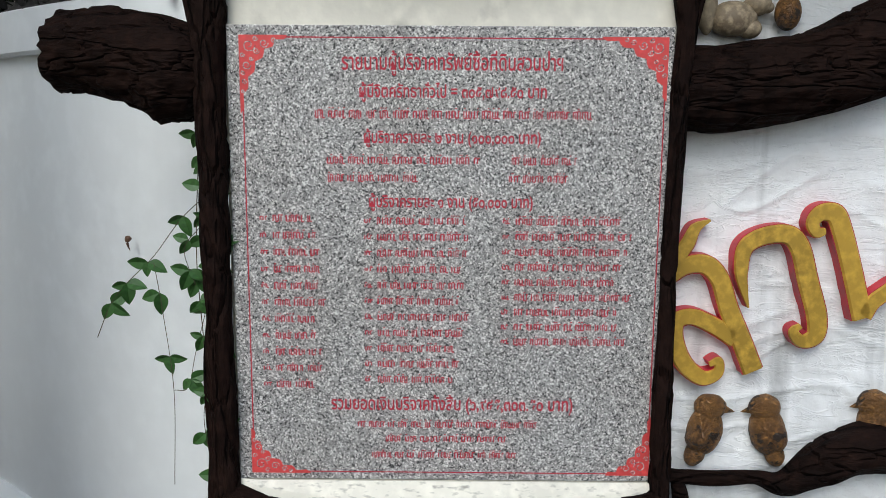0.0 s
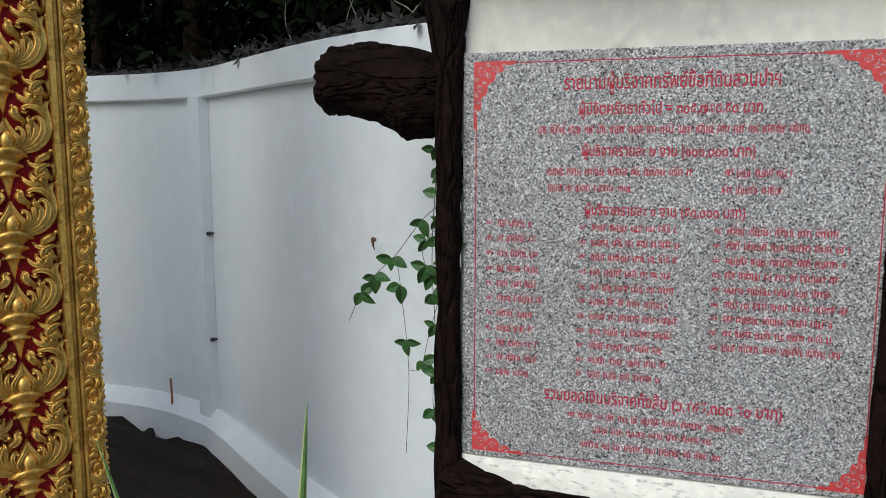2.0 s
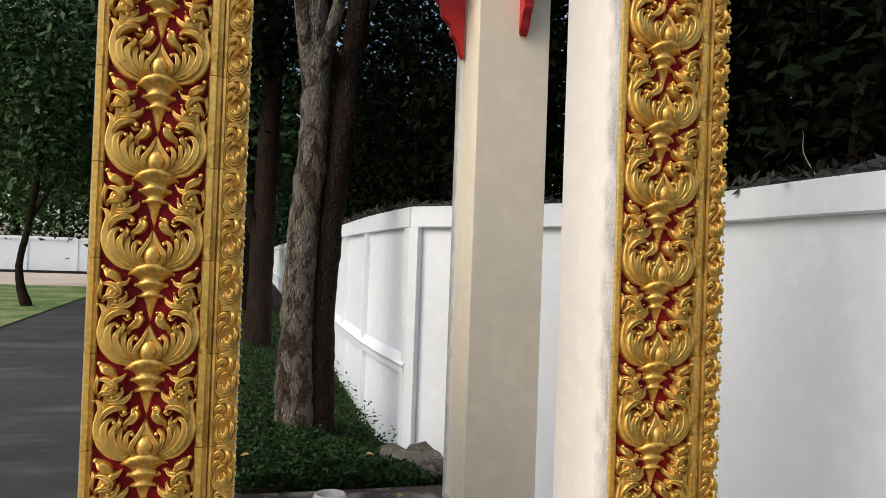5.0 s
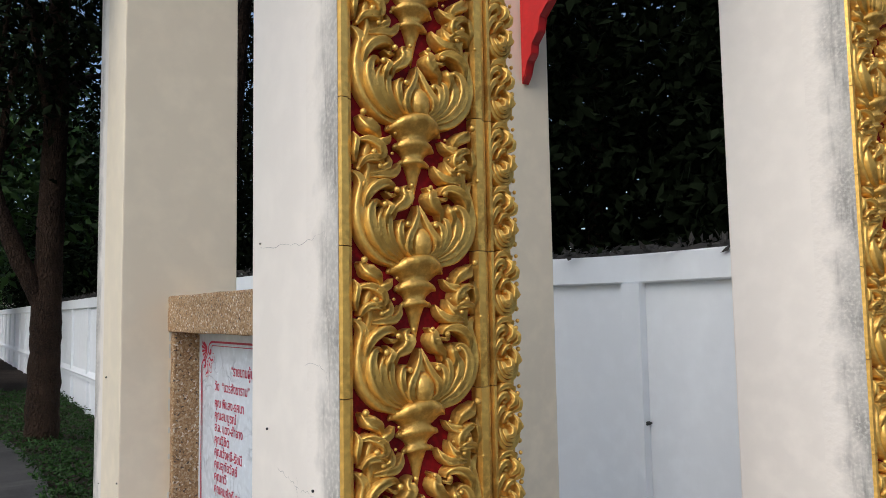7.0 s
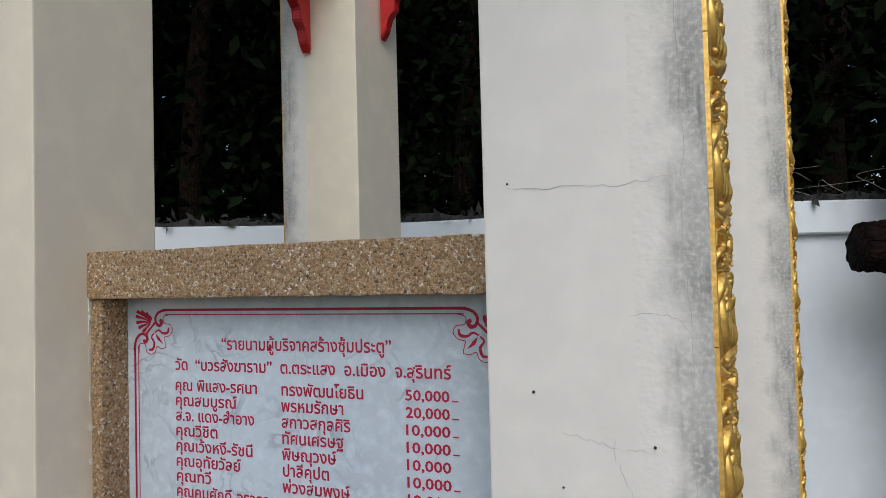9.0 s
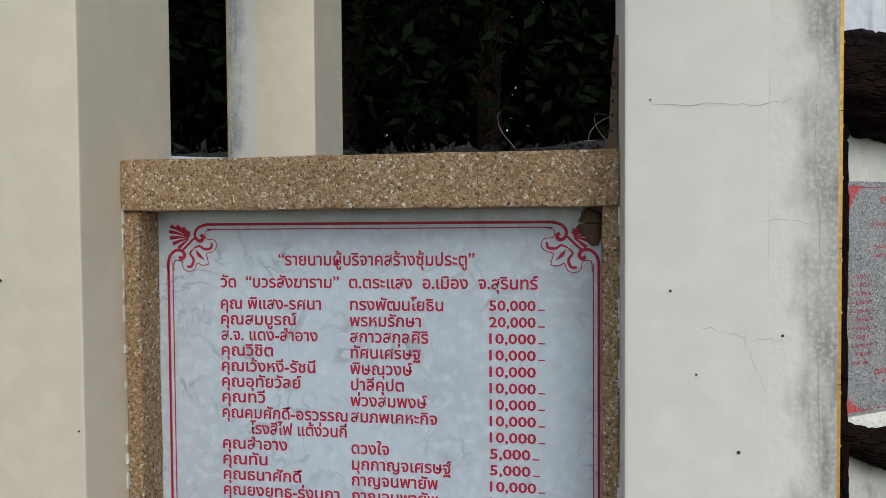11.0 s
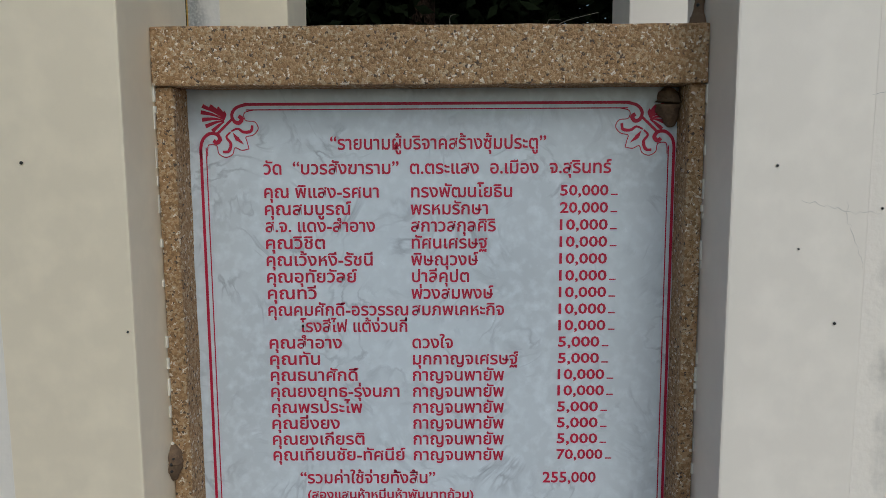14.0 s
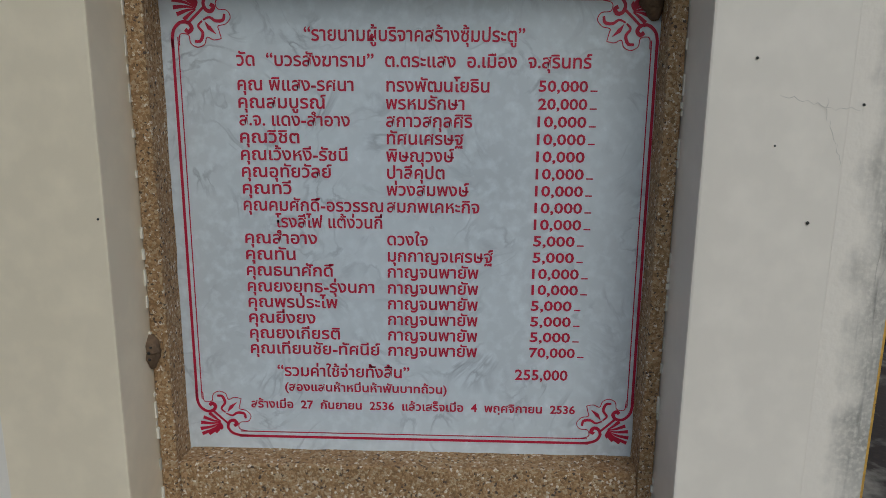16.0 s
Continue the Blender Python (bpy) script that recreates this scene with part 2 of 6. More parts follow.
M_ROUGHWHITE = mat("trowelled_white_plaster", (0.82, 0.83, 0.84), 0.5, vary=0.05, scale=4, stains=0.22, stain_scale=7, stain_stretch=(1, 1, 0.06), bump=0.6, bump_scale=16, bump_dist=0.01)
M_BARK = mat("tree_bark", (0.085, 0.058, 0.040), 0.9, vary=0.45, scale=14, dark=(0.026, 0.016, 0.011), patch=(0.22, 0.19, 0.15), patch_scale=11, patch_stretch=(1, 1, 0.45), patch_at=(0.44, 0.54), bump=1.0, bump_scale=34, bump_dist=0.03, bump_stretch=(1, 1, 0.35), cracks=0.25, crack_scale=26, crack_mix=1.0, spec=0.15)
# Darker copy of the bark, with the trunks' shade put into its colour.
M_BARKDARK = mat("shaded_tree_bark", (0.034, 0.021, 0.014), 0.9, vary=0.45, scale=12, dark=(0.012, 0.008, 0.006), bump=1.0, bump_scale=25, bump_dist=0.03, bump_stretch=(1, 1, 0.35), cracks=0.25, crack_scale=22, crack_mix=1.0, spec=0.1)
# Canopy shade is put into leaf colour: grove near black, lit trees greener.
M_LEAFSHADED = mat("shade_darkened_leaf", (0.009, 0.014, 0.006), 0.8, vary=0.3, scale=1.5, bump=0, island=True, spec=0.03)
M_LEAFLIGHT = mat("light_tone_leaf", (0.055, 0.115, 0.022), 0.5, vary=0.3, scale=1.5, bump=0, island=True, spec=0.3)
M_LEAFMID = mat("mid_tone_leaf", (0.030, 0.068, 0.014), 0.6, vary=0.3, scale=1.5, bump=0, island=True, spec=0.2)
M_VINE = mat("vine_leaf", (0.035, 0.10, 0.022), 0.45, vary=0.3, scale=20, bump=0.2, bump_scale=200)
M_STEM = mat("vine_stem", (0.07, 0.055, 0.035), 0.7, vary=0.3)
M_COVER = mat("ground_cover_leaf", (0.026, 0.066, 0.014), 0.6, vary=0.3, scale=3, bump=0, island=True, spec=0.15)
M_EARTH = mat("damp_earth", (0.028, 0.021, 0.016), 0.95, vary=0.3, scale=3, spec=0.08, stains=0.5, bump=0.9, bump_scale=12, bump_dist=0.02)
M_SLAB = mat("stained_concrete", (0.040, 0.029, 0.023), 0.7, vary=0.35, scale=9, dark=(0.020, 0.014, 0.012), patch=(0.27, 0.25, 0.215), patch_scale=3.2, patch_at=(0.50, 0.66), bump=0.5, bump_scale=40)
M_ROAD = mat("damp_asphalt", (0.050, 0.048, 0.046), 0.7, vary=0.3, scale=2.2, stains=0.3, stain_scale=0.5, patch=(0.095, 0.092, 0.085), patch_scale=0.5, patch_stretch=(1, 2.5, 1), patch_at=(0.52, 0.70), bump=0.5, bump_scale=120, spec=0.22)
M_LAWN = mat("lawn", (0.085, 0.16, 0.03), 0.9, vary=0.4, scale=2, patch=(0.22, 0.24, 0.09), patch_scale=0.8, patch_at=(0.46, 0.62), bump=0.8, bump_scale=60, bump_dist=0.02)
M_SAND = mat("pale_sand", (0.50, 0.42, 0.33), 0.9, vary=0.15, scale=1, bump=0.4)
M_MOSS = mat("wall_top_debris", (0.035, 0.032, 0.028), 0.9, vary=0.4, scale=20, bump=0.6, bump_scale=40)
M_STONE = mat("mossy_stone", (0.030, 0.025, 0.021), 0.95, spec=0.08, patch=(0.15, 0.14, 0.12), patch_scale=7, patch_at=(0.60, 0.70), vary=0.3, scale=8, stains=0.5, bump=0.7, bump_scale=30, bump_dist=0.01)
M_KERB = mat("weathered_kerb_concrete", (0.115, 0.10, 0.085), 0.9, vary=0.3, scale=10, stains=0.5, stain_scale=8, patch=(0.22, 0.21, 0.19), patch_scale=9, patch_at=(0.56, 0.66), bump=0.8, bump_scale=40, bump_dist=0.008, spec=0.15)
M_BLACK = mat("black_plastic", (0.015, 0.015, 0.015), 0.5, bump=0)
M_CONEWHITE = mat("white_plastic", (0.72, 0.74, 0.75), 0.35, vary=0.05, bump=0.05)
M_CONEGREY = mat("grey_rubber", (0.36, 0.35, 0.33), 0.6, vary=0.1, bump=0.1)
M_CARWHITE = mat("silver_car_paint", (0.42, 0.43, 0.44), 0.25, vary=0.02, bump=0)
M_GLASSDARK = mat("dark_car_glass", (0.02, 0.025, 0.03), 0.08, vary=0, bump=0)
M_LAMPRED = mat("red_tail_lamp", (0.35, 0.015, 0.01), 0.2, vary=0, bump=0)
M_REDBRIGHT = mat("bright_red_paint", (0.50, 0.012, 0.012), 0.45, vary=0.15, bump=0.1)
M_MUD = mat("dry_mud", (0.16, 0.105, 0.065), 0.95, vary=0.3, scale=30, bump=0.8, bump_scale=120)
M_ORN = mat("coral_red_paint", (0.62, 0.06, 0.06), 0.5, vary=0.2, scale=12, bump=0.1)
M_RUST = mat("rusty_iron", (0.30, 0.11, 0.035), 0.8, vary=0.3, bump=0.4)
M_SNAIL = mat("brown_shell", (0.12, 0.06, 0.035), 0.4, vary=0.3, scale=40)
M_BLADE = mat("variegated_blade", (0.10, 0.20, 0.05), 0.45, vary=0.3, scale=10, bump=0.1)
M_BLADEPALE = mat("pale_blade_edge", (0.50, 0.52, 0.24), 0.45, vary=0.1, bump=0)
M_SILL = mat("mouldy_plaster", (0.78, 0.75, 0.66), 0.55, vary=0.1, scale=6, stains=0.15, stain_scale=30, stain_stretch=(1, 1, 3), bump=0.2)
M_SQUIRREL = mat("grey_brown_painted_relief", (0.30, 0.24, 0.16), 0.6, vary=0.5, scale=12, dark=(0.08, 0.05, 0.03), bump=0.5, bump_scale=90)
M_CRACK = mat("crack_grime", (0.50, 0.47, 0.43), 0.9, vary=0.2, bump=0)
M_DRYLEAF = mat("fallen_leaf", (0.36, 0.25, 0.06), 0.7, vary=0.3, scale=20, bump=0.2)
M_DRYSTEM = mat("dry_grey_stem", (0.26, 0.24, 0.20), 0.9, vary=0.3, bump=0)
M_TERRA = mat("terracotta", (0.46, 0.20, 0.11), 0.8, vary=0.2, scale=3, bump=0.3)
M_GRANITE = speckle("grey_granite", [(0.0, (0.018, 0.018, 0.02)), (0.15, (0.20, 0.195, 0.195)), (0.36, (0.40, 0.39, 0.385)), (0.66, (0.74, 0.735, 0.72)), (0.84, (0.29, 0.28, 0.28))], 240, 0.42, 0.05)
M_WASHED = speckle("washed_gravel_render", [(0.0, (0.36, 0.215, 0.10)), (0.3, (0.47, 0.30, 0.155)), (0.55, (0.28, 0.165, 0.075)), (0.72, (0.53, 0.40, 0.25)), (0.9, (0.78, 0.70, 0.58)), (0.95, (0.10, 0.07, 0.05))], 170, 0.75, 1.0)
M_INK = mat("red_engraved_paint", (0.48, 0.006, 0.045), 0.5, vary=0.15, scale=40, bump=0)
M_INKFADED = mat("faded_red_paint", (0.45, 0.015, 0.04), 0.6, vary=0.2, scale=30, bump=0)
M_GOLDLETTER = mat("mustard_gold_paint", (0.50, 0.31, 0.045), 0.45, metal=0.15, vary=0.25, scale=9, bump=0.3, bump_scale=40)
M_LETTERRED = mat("crimson_paint", (0.45, 0.015, 0.035), 0.5, vary=0.2, bump=0.1)
M_BIRD = mat("ochre_painted_relief", (0.24, 0.115, 0.032), 0.55, vary=0.5, scale=16, dark=(0.07, 0.03, 0.016), patch=(0.035, 0.022, 0.016), patch_scale=14, patch_at=(0.54, 0.60), bump=1.0, bump_scale=60, bump_dist=0.008, cracks=0.2, crack_scale=45)


def marble_material():
    m = mat("white_marble", (0.64, 0.70, 0.75), 0.22, vary=0.09, scale=9, bump=0)
    nt = m.node_tree
    N, Lk = nt.nodes, nt.links
    bs = N["Principled BSDF"]
    old = bs.inputs["Base Color"].links[0].from_socket
    tc = N.new("ShaderNodeTexCoord")
    no = N.new("ShaderNodeTexNoise")
    no.inputs["Scale"].default_value, no.inputs["Detail"].default_value, no.inputs["Distortion"].default_value = 5.0, 9.0, 2.2
    Lk.new(tc.outputs["Object"], no.inputs["Vector"])
    cr = N.new("ShaderNodeValToRGB")
    for e, p, v in zip(cr.color_ramp.elements, (0.455, 0.5), (0, 1)):
        e.position, e.color = p, (v, v, v, 1)
    e = cr.color_ramp.elements.new(0.55)
    e.color = (0, 0, 0, 1)
    Lk.new(no.outputs[0], cr.inputs[0])
    n2 = N.new("ShaderNodeTexNoise")
    n2.inputs["Scale"].default_value, n2.inputs["Detail"].default_value = 9.0, 4.0
    Lk.new(tc.outputs["Object"], n2.inputs["Vector"])
    mr = N.new("ShaderNodeMapRange")
    mr.inputs[1].default_value, mr.inputs[2].default_value = 0.45, 0.75
    mr.inputs[4].default_value = 0.95
    Lk.new(n2.outputs[0], mr.inputs[0])
    ml = N.new("ShaderNodeMath")
    ml.operation = "MULTIPLY"
    Lk.new(cr.outputs[0], ml.inputs[0])
    Lk.new(mr.outputs[0], ml.inputs[1])
    mx = N.new("ShaderNodeMix")
    mx.data_type = "RGBA"
    mx.inputs[7].default_value = (0.36, 0.40, 0.45, 1)
    Lk.new(ml.outputs[0], mx.inputs[0])
    Lk.new(old, mx.inputs[6])
    Lk.new(mx.outputs[2], bs.inputs["Base Color"])
    return m


M_MARBLE = marble_material()


def smeared_cement():
    """Bare cement along the pillar's gilded edge, thinning out unevenly into the cream paint."""
    m = mat("smeared_cement", (0.52, 0.495, 0.445), 0.8, vary=0.25, scale=22, stains=0.45, stain_scale=16, stain_stretch=(1, 3.0, 0.30), bump=0.5, bump_scale=50)
    nt = m.node_tree
    N, Lk = nt.nodes, nt.links
    bs = N["Principled BSDF"]
    old = bs.inputs["Base Color"].links[0].from_socket
    tc = N.new("ShaderNodeTexCoord")
    sp = N.new("ShaderNodeSeparateXYZ")
    Lk.new(tc.outputs["Object"], sp.inputs[0])
    no = N.new("ShaderNodeTexNoise")
    no.inputs["Scale"].default_value, no.inputs["Detail"].default_value = 9.0, 9.0
    Lk.new(tc.outputs["Object"], no.inputs["Vector"])
    ad = N.new("ShaderNodeMath")
    ad.operation = "MULTIPLY_ADD"
    ad.inputs[1].default_value = 0.17
    Lk.new(no.outputs[0], ad.inputs[0])
    Lk.new(sp.outputs[1], ad.inputs[2])
    mr = N.new("ShaderNodeMapRange")
    mr.inputs[1].default_value, mr.inputs[2].default_value = 0.115, 0.195
    Lk.new(ad.outputs[0], mr.inputs[0])
    mx = N.new("ShaderNodeMix")
    mx.data_type = "RGBA"
    mx.inputs[7].default_value = (0.85, 0.79, 0.705, 1)
    Lk.new(mr.outputs[0], mx.inputs[0])
    Lk.new(old, mx.inputs[6])
    Lk.new(mx.outputs[2], bs.inputs["Base Color"])
    return m


def trowel_waves(m):
    """Wavy ridges left by the trowel."""
    nt = m.node_tree
    N, Lk = nt.nodes, nt.links
    tc = N.new("ShaderNodeTexCoord")
    mp = N.new("ShaderNodeMapping")
    mp.inputs["Scale"].default_value = (1, 1, 4.5)
    Lk.new(tc.outputs["Object"], mp.inputs[0])
    no = N.new("ShaderNodeTexNoise")
    no.inputs["Scale"].default_value, no.inputs["Detail"].default_value, no.inputs["Distortion"].default_value = 4.0, 4.0, 1.6
    Lk.new(mp.outputs[0], no.inputs["Vector"])
    cr = N.new("ShaderNodeValToRGB")
    els = cr.color_ramp.elements
    for i, (p, v) in enumerate(((0.40, 0.15), (0.44, 1.0))):
        els[i].position, els[i].color = p, (v, v, v, 1)
    for p, v in ((0.455, 0.3), (0.50, 0.45), (0.53, 1.0), (0.545, 0.2), (0.60, 0.3)):
        els.new(p).color = (v, v, v, 1)
    Lk.new(no.outputs[0], cr.inputs[0])
    b2 = N.new("ShaderNodeBump")
    b2.inputs["Strength"].default_value, b2.inputs["Distance"].default_value = 0.42, 0.008
    Lk.new(cr.outputs[0], b2.inputs["Height"])
    old = N["Principled BSDF"].inputs["Normal"].links[0].from_node
    Lk.new(old.outputs[0], b2.inputs["Normal"])
    Lk.new(b2.outputs[0], N["Principled BSDF"].inputs["Normal"])


M_SMEAR = smeared_cement()
trowel_waves(M_ROUGHWHITE)


# ---------- the boundary wall ----------
BEND = (2.104, 4.485)
near_line = smooth_line([(5.1, -2.4), (4.4, -1.6), (3.90, -0.95), (3.58, -0.4), (3.46, 0.05), (3.42, 0.6), (3.44, 1.3), (3.47, 1.9), (3.44, 2.3), (3.25, 2.85), (2.87, 3.45), (2.45, 4.05), BEND], 6)
near_line = [(p[0], p[1]) for p in near_line]
far_line = [BEND, (2.065, 5.6), (2.06, 6.6), (2.13, 9.0), (2.45, 20.0), (3.2, 46.0)]
WALL_FOOT, BAND_LOW, WALL_TOP = -0.9, 1.83, 2.03


def ground_z(x, y):
    """Height of the open ground: it falls towards the foot of the boundary wall."""
    z = -0.02 * min(1, max(0, (abs(x) - 6) / 10))
    line = near_line + far_line[1:]
    best = 9.0
    for a, b in zip(line, line[1:]):
        ax, ay, bx, by = *a, *b
        t = max(0, min(1, ((x - ax) * (bx - ax) + (y - ay) * (by - ay)) / ((bx - ax) ** 2 + (by - ay) ** 2)))
        best = min(best, math.hypot(x - ax - t * (bx - ax), y - ay - t * (by - ay)))
    f = max(0, 1 - best / 1.5)
    fade = max(0.25, min(1, 1 - (y - 7) / 14)) if y > 7 else 1
    fade *= 1 + 0.9 * max(0, min(1, (4.2 - y) / 1.2))
    return z - 0.02 - 0.40 * f ** 1.3 * fade


wall = thing("wall_boundary", "white painted boundary wall with panels and a coping band", "wall", kind="structure")


def sub_line(line, a, b):
    """The part of a plan line between two lengths along it."""
    out, run = [], 0.0
    for p, q in zip(line, line[1:]):
        p, q = Vector(p), Vector(q)
        step = (q - p).length
        for s in (a, b):
            if run <= s <= run + step:
                out.append((s, tuple(p.lerp(q, (s - run) / step))))
        if a < run < b:
            out.append((run, tuple(p)))
        run += step
    return [p for s, p in sorted(set(out))]


def line_len(line):
    return sum((Vector(q) - Vector(p)).length for p, q in zip(line, line[1:]))


def nearest_run(line, x, y):
    best, run = (9, 0), 0.0
    for p, q in zip(line, line[1:]):
        p, q = Vector(p), Vector(q)
        d = q - p
        t = max(0, min(1, (Vector((x, y)) - p).dot(d) / d.length_squared))
        best = min(best, ((p + d * t - Vector((x, y))).length, run + t * d.length))
        run += d.length
    return best[1]


for line in (near_line, far_line):
    part("wall_face", sweep(bmesh.new(), line, [(-0.14, WALL_FOOT), (0, WALL_FOOT), (0, BAND_LOW + 0.004), (-0.14, BAND_LOW + 0.004)]), M_WHITE, wall)
    part("coping_band", sweep(bmesh.new(), line, [(-0.19, BAND_LOW), (0.04, BAND_LOW), (0.052, BAND_LOW + 0.012), (0.05, WALL_TOP - 0.01), (0.035, WALL_TOP), (-0.19, WALL_TOP)]), M_WHITE, wall)
    part("skirting", sweep(bmesh.new(), line, [(0.003, WALL_FOOT), (0.16, WALL_FOOT), (0.12, -0.50), (0.02, -0.40), (0.003, -0.40)]), M_WHITE, wall)
hook_run = nearest_run(near_line, 3.457, 2.157)
end_run = line_len(near_line)
for a, b in ((hook_run, hook_run + 0.15), (end_run - 0.10, end_run), (max(0.1, hook_run - 3.6), max(0.25, hook_run - 3.45))):
    part("pilaster", sweep(bmesh.new(), sub_line(near_line, a, b), [(0.002, WALL_FOOT), (0.075, WALL_FOOT), (0.075, BAND_LOW), (0.002, BAND_LOW)]), M_WHITE, wall)
run = 0.0
while run < 40:
    part("pilaster", sweep(bmesh.new(), sub_line(far_line, run, run + 0.14), [(0.002, WALL_FOOT), (0.05, WALL_FOOT), (0.05, BAND_LOW), (0.002, BAND_LOW)]), M_WHITE, wall)
    run += 2.05
part("ledge", sweep(bmesh.new(), sub_line(far_line, 0.0, 40.0), [(0.002, 0.44), (0.055, 0.44), (0.06, 0.50), (0.075, 0.53), (0.005, 0.62)]), M_WHITE, wall)

# dark leaf litter and moss on top of the wall
rng = np.random.default_rng(5)
for line in (near_line, sub_line(far_line, 0, 16)):
    bm = bmesh.new()
    total = line_len(line)
    steps = int(total / 0.05)
    pts = []
    for i in range(steps + 1):
        seg = sub_line(line, min(total - 0.011, i * 0.05), min(total - 0.001, i * 0.05 + 0.01))
        pts.append(seg[0])
    rings = []
    for i, p in enumerate(pts):
        q, o = pts[min(i + 1, len(pts) - 1)], pts[max(i - 1, 0)]
        d = Vector((q[0] - o[0], q[1] - o[1])).normalized()
        left = Vector((-d.y, d.x))
        ring = []
        for k in range(5):
            s = -0.19 + 0.055 * k + 0.012 * noise.noise((p[0] * 9, p[1] * 9, k))
            h = (0.0, 0.035, 0.05, 0.03, 0.0)[k] * (1 + 1.1 * noise.noise((p[0] * 6, p[1] * 6, k * 0.7)))
            ring.append(bm.verts.new((p[0] + left.x * s, p[1] + left.y * s, WALL_TOP - 0.003 + max(0, h))))
        rings.append(ring)
    for a, b in zip(rings, rings[1:]):
        for k in range(4):
            bm.faces.new((a[k], b[k], b[k + 1], a[k + 1]))
    litter = part("wall_top_litter", bm, M_MOSS, smooth=True)
    tagged(litter, "dark moss and leaf litter lying on the wall top", "leaf litter", kind="stuff")
    P = np.array([(p[0], p[1], WALL_TOP + 0.02) for p in pts for _ in range(5)])
    P += rng.normal(size=P.shape) * [0.05, 0.05, 0.02]
    P[:, 2] = np.maximum(P[:, 2], WALL_TOP + 0.005)
    lf = leaves("dry_leaves", P, rng.uniform(0.012, 0.05, len(P)), M_MOSS, seed=8, droop=-0.5, long=2.0)
    tagged(lf, "dead dark leaves and twigs on the wall top", "dead leaves", kind="stuff")


# ---------- ground ----------
def ground_sheet():
    xs = sorted({round(v, 3) for v in list(np.arange(-8, 8.01, 0.4)) + [-2500, -600, -150, -60, -30, -15, 12, 20, 40, 90, 300, 800, 2500]})
    ys = sorted({round(v, 3) for v in list(np.arange(-6, 24.01, 0.4)) + [-2500, -600, -150, -50, -20, -10, 30, 38, 46, 60, 100, 300, 800, 2500]})
    bm = bmesh.new()
    g = [[bm.verts.new((x, y, ground_z(x, y) - 0.02)) for y in ys] for x in xs]
    for i in range(len(xs) - 1):
        for j in range(len(ys) - 1):
            bm.faces.new((g[i][j], g[i + 1][j], g[i + 1][j + 1], g[i][j + 1]))
    ob = part("ground", bm, M_EARTH, smooth=True)
    return tagged(ob, "damp dark earth ground", "ground", kind="structure")


ground_sheet()
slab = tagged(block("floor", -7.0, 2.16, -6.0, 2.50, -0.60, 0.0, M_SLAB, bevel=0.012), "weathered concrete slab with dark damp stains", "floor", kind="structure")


def road_sheet(name, cols, y0, y1, z, material, label):
    """A sheet between two edges given as functions of y."""
    bm = bmesh.new()
    ys = np.linspace(y0, y1, 60)
    rows = []
    for y in ys:
        a, b = cols(y)
        rows.append([bm.verts.new((a + (b - a) * k / 4, y, z)) for k in range(5)])
    for r, s in zip(rows, rows[1:]):
        for k in range(4):
            bm.faces.new((r[k], r[k + 1], s[k + 1], s[k]))
    return tagged(part(name, bm, material), label, name, kind="structure")


road_sheet("road", lambda y: (-3.55 - 0.02 * max(0, y - 8), 0.50 + 0.08 * math.sin(y * 0.9) + 0.012 * max(0, y - 4)), 2.5, 110, -0.008, M_ROAD, "damp dark asphalt drive shaded by trees")
road_sheet("lawn", lambda y: (-60, -3.5 - 0.02 * max(0, y - 8)), 4, 31, 0.012, M_LAWN, "short green lawn beside the drive")
road_sheet("sand_yard", lambda y: (-60, -4.0 - 0.02 * max(0, y - 8)), 31, 47, 0.016, M_SAND, "pale bare sandy yard in front of the far wall")


# ---------- gilded ornament, built once per mould ----------
TILE_H = 0.2945
TILE_Z = 0.0275      # height of the lowest joint
FACE_W = 0.37       # gilded face of a pillar
STRIP_W = 0.09      # narrow gilded strip set back beside it


def raised(bm, pts, widths, lift, base=0.0, per=5):
    """A rounded leaf stroke lying on a face that looks to -y; pts are (x, z)."""
    line = smooth_line([(x, 0, z) for x, z in pts], per)
    n = len(line)
    rows = []
    for i, p in enumerate(line):
        t = i / (n - 1) * (len(widths) - 1)
        k = min(int(t), len(widths) - 2)
        w = widths[k] + (widths[k + 1] - widths[k]) * (t - k)
        d = (line[min(i + 1, n - 1)] - line[max(i - 1, 0)]).normalized()
        s = Vector((d.z, 0, -d.x))
        h = lift * (0.45 + 0.55 * w / max(widths))
        rows.append([bm.verts.new(p + s * w * a + Vector((0, -base - h * b, 0))) for a, b in ((1, 0), (0.88, 0.85), (0.55, 1.0), (0.0, 0.62), (-0.55, 1.0), (-0.88, 0.85), (-1, 0))])
    for a, b in zip(rows, rows[1:]):
        for k in range(6):
            bm.faces.new((a[k], b[k], b[k + 1], a[k + 1]))
    for r in (rows[0], rows[-1]):
        bm.faces.new(r)


def knob(bm, x, z, r, lift):
    bmesh.ops.create_icosphere(bm, subdivisions=2, radius=r, matrix=Matrix.Translation((x, -lift, z)))


